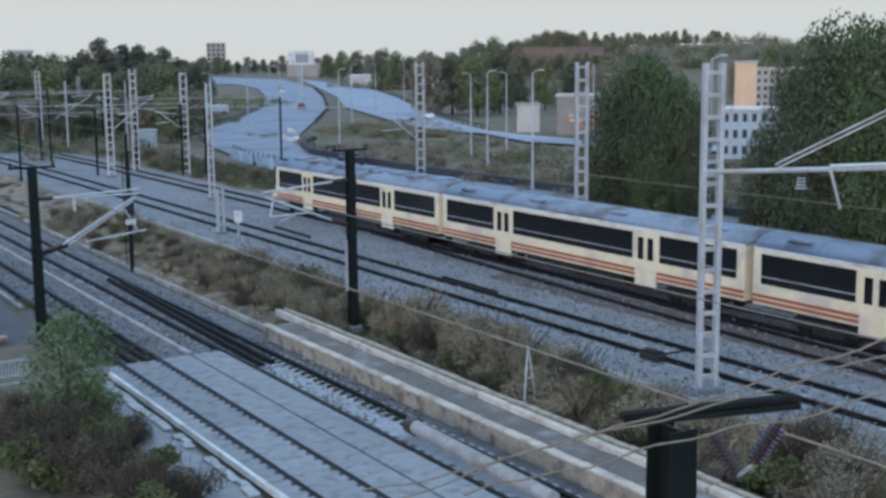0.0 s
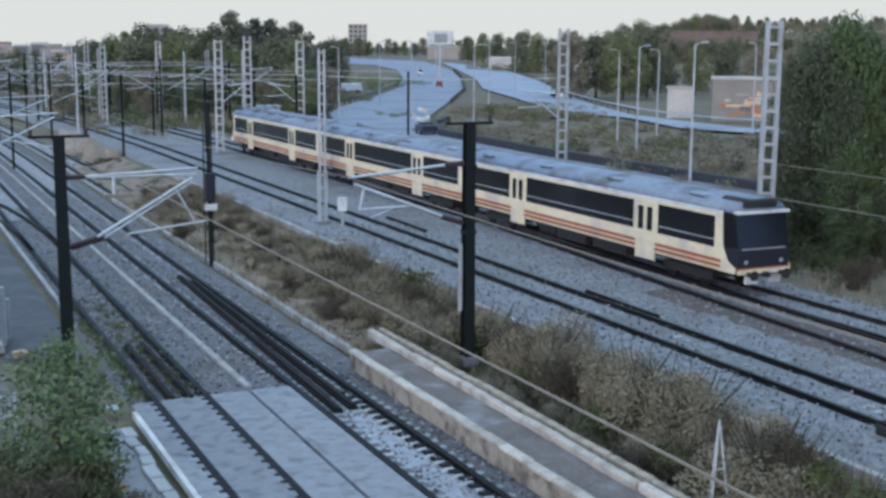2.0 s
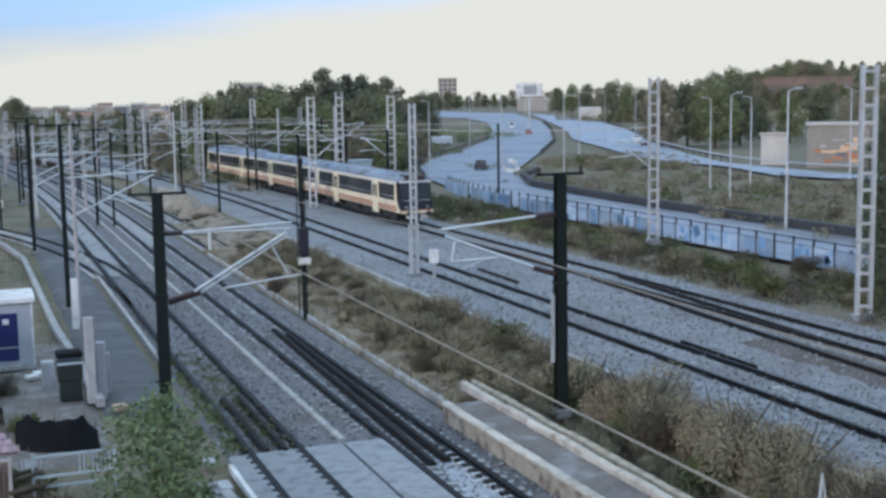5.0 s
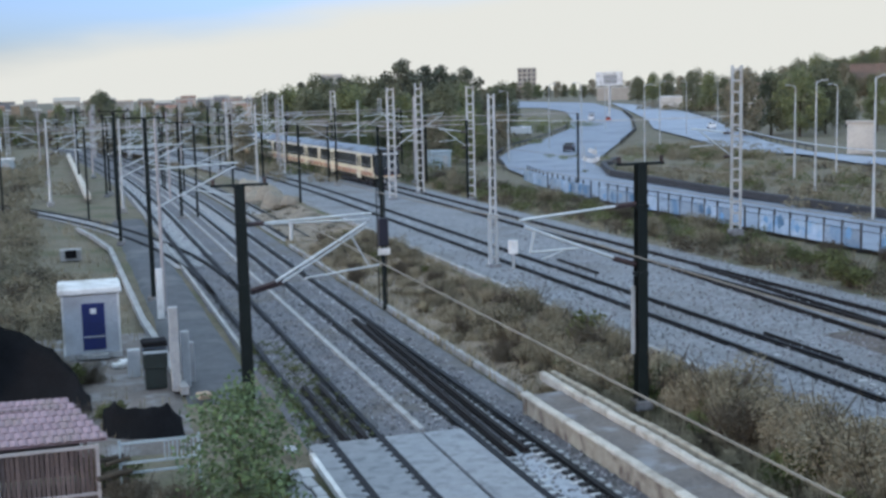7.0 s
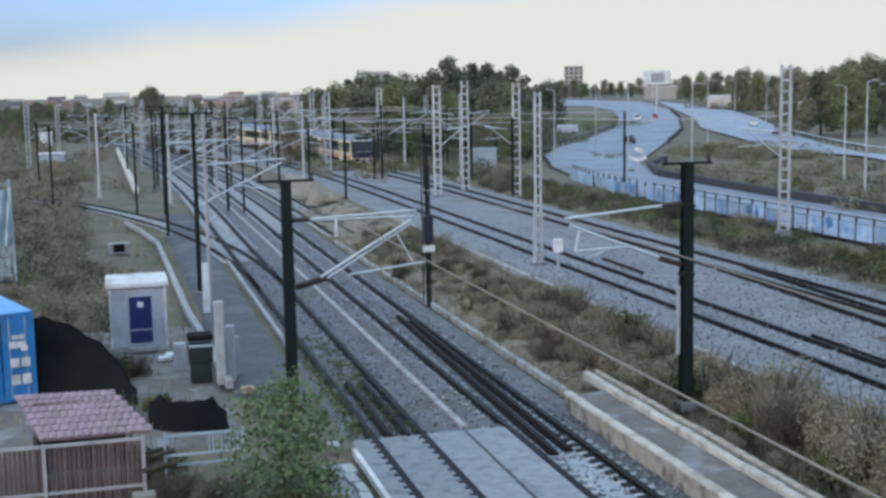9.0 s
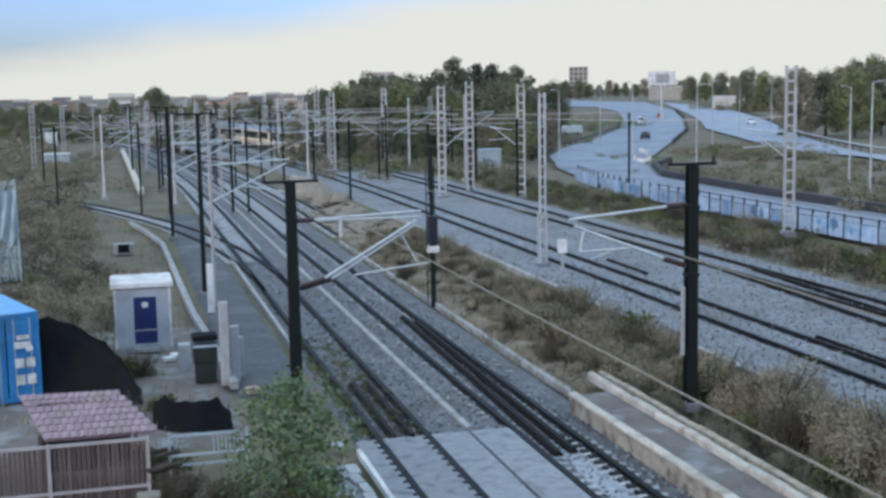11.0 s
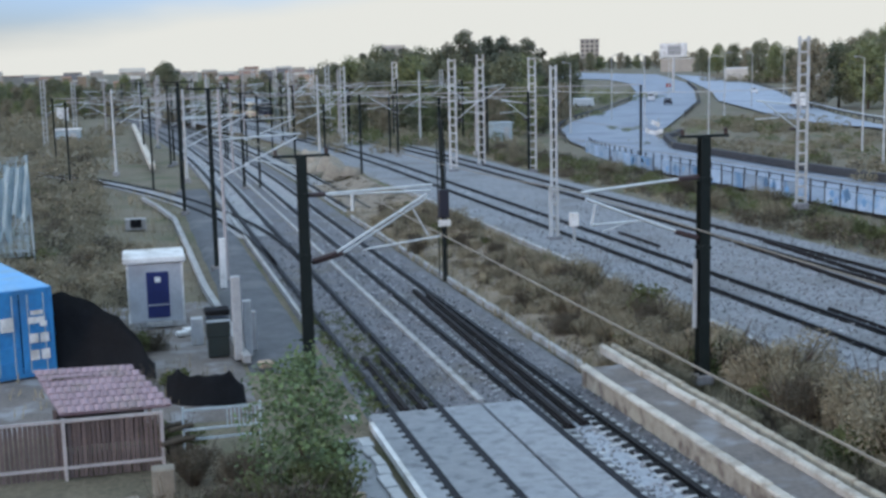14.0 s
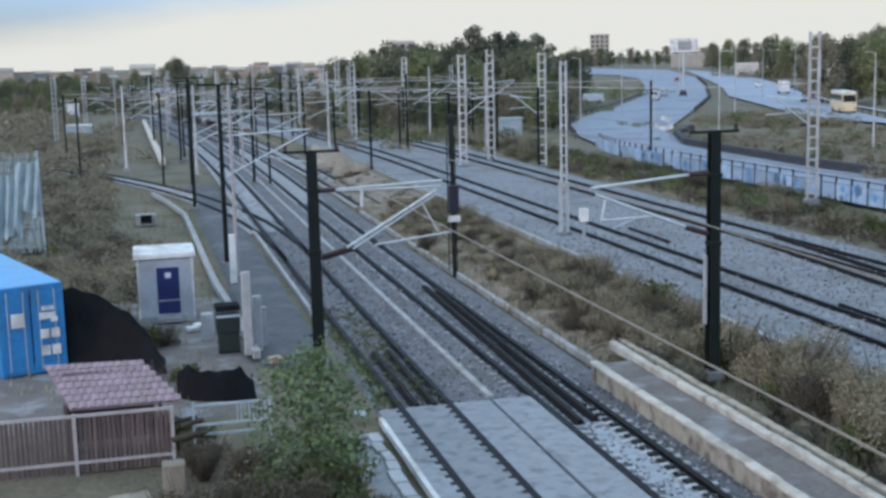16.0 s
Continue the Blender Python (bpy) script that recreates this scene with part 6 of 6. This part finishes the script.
the_bus, the_lorry = bus(), lorry()
cars = [car(M_CARS[0], "white van on the main road", True), car(M_CARS[3], "silver car on the main road"), car(M_CARS[1], "dark car on the main road"), car(M_CARS[0], "white car on the slip road"), car(M_CARS[2], "red car on the main road"), car(M_CARS[0], "white car on the main road")]
for az, d, m in ((19.5, 300, 0), (20.3, 310, 3), (21.0, 300, 0), (20.8, 330, 1)):
    x, y = polar(az, d)
    ob = car(M_CARS[m], "parked pale car beyond the road", m == 0)
    ob.matrix_world = pose(x, y, level(x, y) - 0.25, 0, 0, 60)


# ---------- garden edge, yard clutter and the near mast ----------
for k in range(13):
    s = random.uniform(0.35, 0.6)
    solid("wall_stone", bevelled(Build().box((0, 0, 0), (s * 1.2, s * 0.9, s * 0.75)).mesh("wall_stone", M_RUBBLE), 0.06), None, "rough pale stone of a broken garden wall", "stone", group="stones of the garden wall", m=pose(-6.6 + 0.5 * k, 32.3 + random.uniform(-0.15, 0.15), -0.12, random.uniform(-6, 6), random.uniform(-6, 6), random.uniform(-15, 15)))
solid("concrete_post", bevelled(Build().box((0.35, 32.6, 0.25), (0.62, 0.5, 1.1)).mesh("concrete_post", M_RUBBLE), 0.04), None, "squat weathered concrete post beside the fence", "post")
for k in range(9):
    x, y = random.uniform(0.65, 1.1), random.uniform(34.6, 36.6)
    solid("log", Build().tube((x - 0.35, y - 0.1, -0.1 + 0.12 * k), (x + 0.35, y + 0.2, -0.05 + 0.12 * k), random.uniform(0.06, 0.1), 9), M_BARK, "dark old log stacked beside the fence", "log", group="stacked logs")


def cabin(x, y, w, h, wall, roof, label):
    t = thing("site_cabin", label, "cabin", pose(x, y, level(x, y) - 0.3), "cabins of the yard")
    part("body", bevelled(Build().box((0, 0, h / 2), (w, w * 0.7, h)).mesh("body", wall), 0.04), None, t)
    part("roof", Build().box((0, 0, h + 0.1), (w + 0.3, w * 0.7 + 0.3, 0.2)), roof, t)
    part("door", Build().box((w * 0.2, -w * 0.35 - 0.02, h * 0.42), (w * 0.25, 0.06, h * 0.8)), M_GREYPOLE, t)


cabin(-14.4, 292, 2.6, 3.2, M_WHITE, M_WHITE, "white cabin far up the scrub field")
cabin(-9.5, 206, 4.0, 2.3, M_PALEBLUE, M_WHITE, "pale green site cabin in the scrub")
cabin(53.0, 172, 3.0, 2.6, M_PALEBLUE, M_PALEBLUE, "pale blue kiosk beside the road")

# small things on the eastern ballast
t = thing("points_motor", "dark steel points motor beside the track", "points motor", pose(25.0, 23.7, EAST - 0.16))
part("case", bevelled(Build().box((0, 0, 0.16), (0.55, 1.1, 0.34)).mesh("case", M_UNDER), 0.06), None, t)
part("lid", bevelled(Build().box((0, 0, 0.36), (0.48, 0.9, 0.10)).mesh("lid", M_RUST), 0.03), None, t)
part("drive_rod", Build().tube((0.2, 0.1, 0.12), (2.1, 0.1, 0.12), 0.04, 8), M_RUST, t)
for x, y0, y1 in ((28.5, 62.5, 68.6), (27.7, 38.7, 44.2)):
    solid("spare_rail", Build().sweep([(p * 1.3, u * 0.9) for p, u in RAIL], [((x, y0, EAST - 0.02), (1, 0, 0)), ((x + 0.1, y1, EAST - 0.02), (1, 0, 0))]), M_RUST, "short dark rail lying on the pale ballast", "rail", group="spare rails in the track")
near = h_mast(4.33, 0.09, -0.1, 7.80, "dark catenary mast with hanging insulators below the bridge", 0, 0.58)
for dx, dz in ((0.0, 0.05), (0.05, -0.05)):
    part("crossbar", Build().tube((-0.55 + dx, 0.48 - dx, 7.88 + dz), (0.72 + dx, -1.58 - dx, 8.44 + dz), 0.065, 6), M_DARKPOLE, near)
for top, low in (((0.22, -0.48, 7.90), (0.44, -0.85, 7.26)), ((0.69, -1.41, 8.16), (0.46, -1.12, 7.50))):
    a, c = Vector(top), Vector(low)
    ins = part("insulator", Build().tube(a, c, 0.05, 8), M_INSUL, near, "dark ribbed insulator")
    for k in range(9):
        p = a.lerp(c, 0.18 + 0.09 * k)
        part("rib", Build().tube(p, p + (c - a).normalized() * 0.03, 0.115, 12), M_INSUL, ins)
part("yoke", Build().tube((0.44, -0.85, 7.24), (0.46, -1.12, 7.46), 0.03, 6), M_TUBE, near)


def loose_cable(a, b, wave, seed):
    a, b = Vector(a), Vector(b)
    return [a.lerp(b, k / 24) + Vector((0, 0, wave * noise.noise((k * 0.35, seed, 0)))) for k in range(25)]


wire("loose_cable", loose_cable((0.22, 1.77, 7.0), (3.86, -3.82, 9.59), 0.10, 1.5), 0.014, M_WIRE, "loose pale cable strung near the bridge")
wire("loose_cable", loose_cable((1.16, 0.65, 7.2), (3.87, -3.83, 9.15), 0.09, 4.5), 0.014, M_WIRE, "loose pale cable strung near the bridge")
wire("loose_cable", loose_cable((0.63, 1.55, 6.95), (3.86, -3.81, 9.75), 0.11, 8.5), 0.014, M_WIRE, "loose pale cable strung near the bridge")
t = thing("pipe", "long pale concrete pipe with a dark end lying by the rail", "pipe")
part("barrel", Build().tube((13.35, 22.7, 0.30), (13.10, 14.5, 0.30), 0.25, 18), M_CONCRETE, t)
part("collar", Build().tube((13.36, 23.1, 0.30), (13.35, 22.7, 0.30), 0.31, 18), M_INSUL, t, "dark end collar")

# cantilever of the near lattice mast, over the eastern track
t = thing("cantilever", "galvanised cantilever beam with stays over the eastern track", "cantilever")
part("beam", Build().tube((23.5, 19.0, 8.85), (26.8, 12.0, 9.35), 0.09, 8), M_GREYPOLE, t)
part("end_beam", Build().tube((25.2, 15.3, 9.20), (26.8, 12.0, 9.48), 0.08, 8), M_TUBE, t)
for k in (0, 0.16):
    part("stay", Build().tube((24.3, 16.9, 9.05 + k), (26.3, 12.6, 11.55 + k), 0.035, 6), M_GREYPOLE, t)
ins = part("insulator", Build().tube((24.65, 16.05, 8.98), (24.65, 16.05, 8.4), 0.06, 8), M_INSUL, t)
for k in range(4):
    part("rib", Build().tube((24.65, 16.05, 8.80 - 0.11 * k), (24.65, 16.05, 8.77 - 0.11 * k), 0.14 + 0.02 * k, 12), M_TUBE, ins)
part("brace", Build().tube((25.12, 15.2, 9.05), (25.35, 14.95, 7.8), 0.05, 8), M_GREYPOLE, t)
part("mast_bracket", Build().box((23.4, 19.1, 8.8), (0.5, 0.3, 0.25)), M_TUBE, t)


# ---------- what moves ----------
MAIN = [(57.5, 60.0), (58.0, 109.8), (60.1, 131.3), (64.7, 154.3), (71.2, 176.1), (81.5, 197.1), (101.7, 232.3), (132.9, 289.8), (178.2, 387.8), (226.9, 500.6), (292.8, 677.8), (305.0, 825.5)]
SLIP = [(132.5, 60.0), (107.5, 140.0), (112.3, 166.7), (119.0, 190.6), (131.1, 222.2), (161.8, 289.5), (196.6, 370.7), (240.2, 475.3), (288.0, 604.0)]


def point_on(line, s):
    """The place s metres along a line, and its heading in degrees."""
    for a, c in zip(line, line[1:]):
        d = math.dist(a, c)
        if s <= d or c == line[-1]:
            f = s / d
            return a[0] + (c[0] - a[0]) * f, a[1] + (c[1] - a[1]) * f, -math.degrees(math.atan2(c[0] - a[0], c[1] - a[1]))
        s -= d


def drive(ob, line, s0, speed, side=0.0, z=0.05, back=False):
    rows = []
    for k in range(33):
        t = k * 0.5
        x, y, h = point_on(line, s0 + speed * t)
        rows.append((t, pose(x + side * math.cos(radians(h)), y + side * math.sin(radians(h)), z, 0, 0, h + (180 if back else 0))))
    walk(ob, rows)


def motions():
    # the train draws away up the yard: place of its near end along the line, by time
    times = [0, 1, 2, 3, 4, 5.5, 6.5, 8, 9, 10, 11.3, 12, 14, 16]
    ends = [-0.2, 20.0, 40.0, 59.0, 77.0, 103.5, 121.0, 146.5, 162.0, 177.5, 197, 207, 234, 260]
    for k, c in enumerate(train):
        rows = []
        for i in range(33):
            t = i * 0.5
            mid = float(np.interp(t, times, ends)) + CAR / 2 + k * CAR
            a, b = mid - 9, mid + 9
            xa, xb = T4 + bend(a), T4 + bend(b)
            rows.append((t, pose((xa + xb) / 2, mid, EAST, 0, 0, -math.degrees(math.atan2(xb - xa, 18)))))
        walk(c, rows)
    drive(the_bus, SLIP, -179, 20, 1.5, 0.08)
    drive(the_lorry, SLIP, -256, 31, 1.5, 0.08)
    drive(cars[0], MAIN, 420, -12, -3, back=True)
    drive(cars[1], MAIN, 480, -14, -2.5, back=True)
    drive(cars[2], MAIN, 60, 12, 2.5)
    drive(cars[3], SLIP, 160, 9, 1.2, 0.08)
    drive(cars[4], MAIN, 240, 11, 2.5)
    drive(cars[5], MAIN, 405, -9, -3, back=True)


motions()
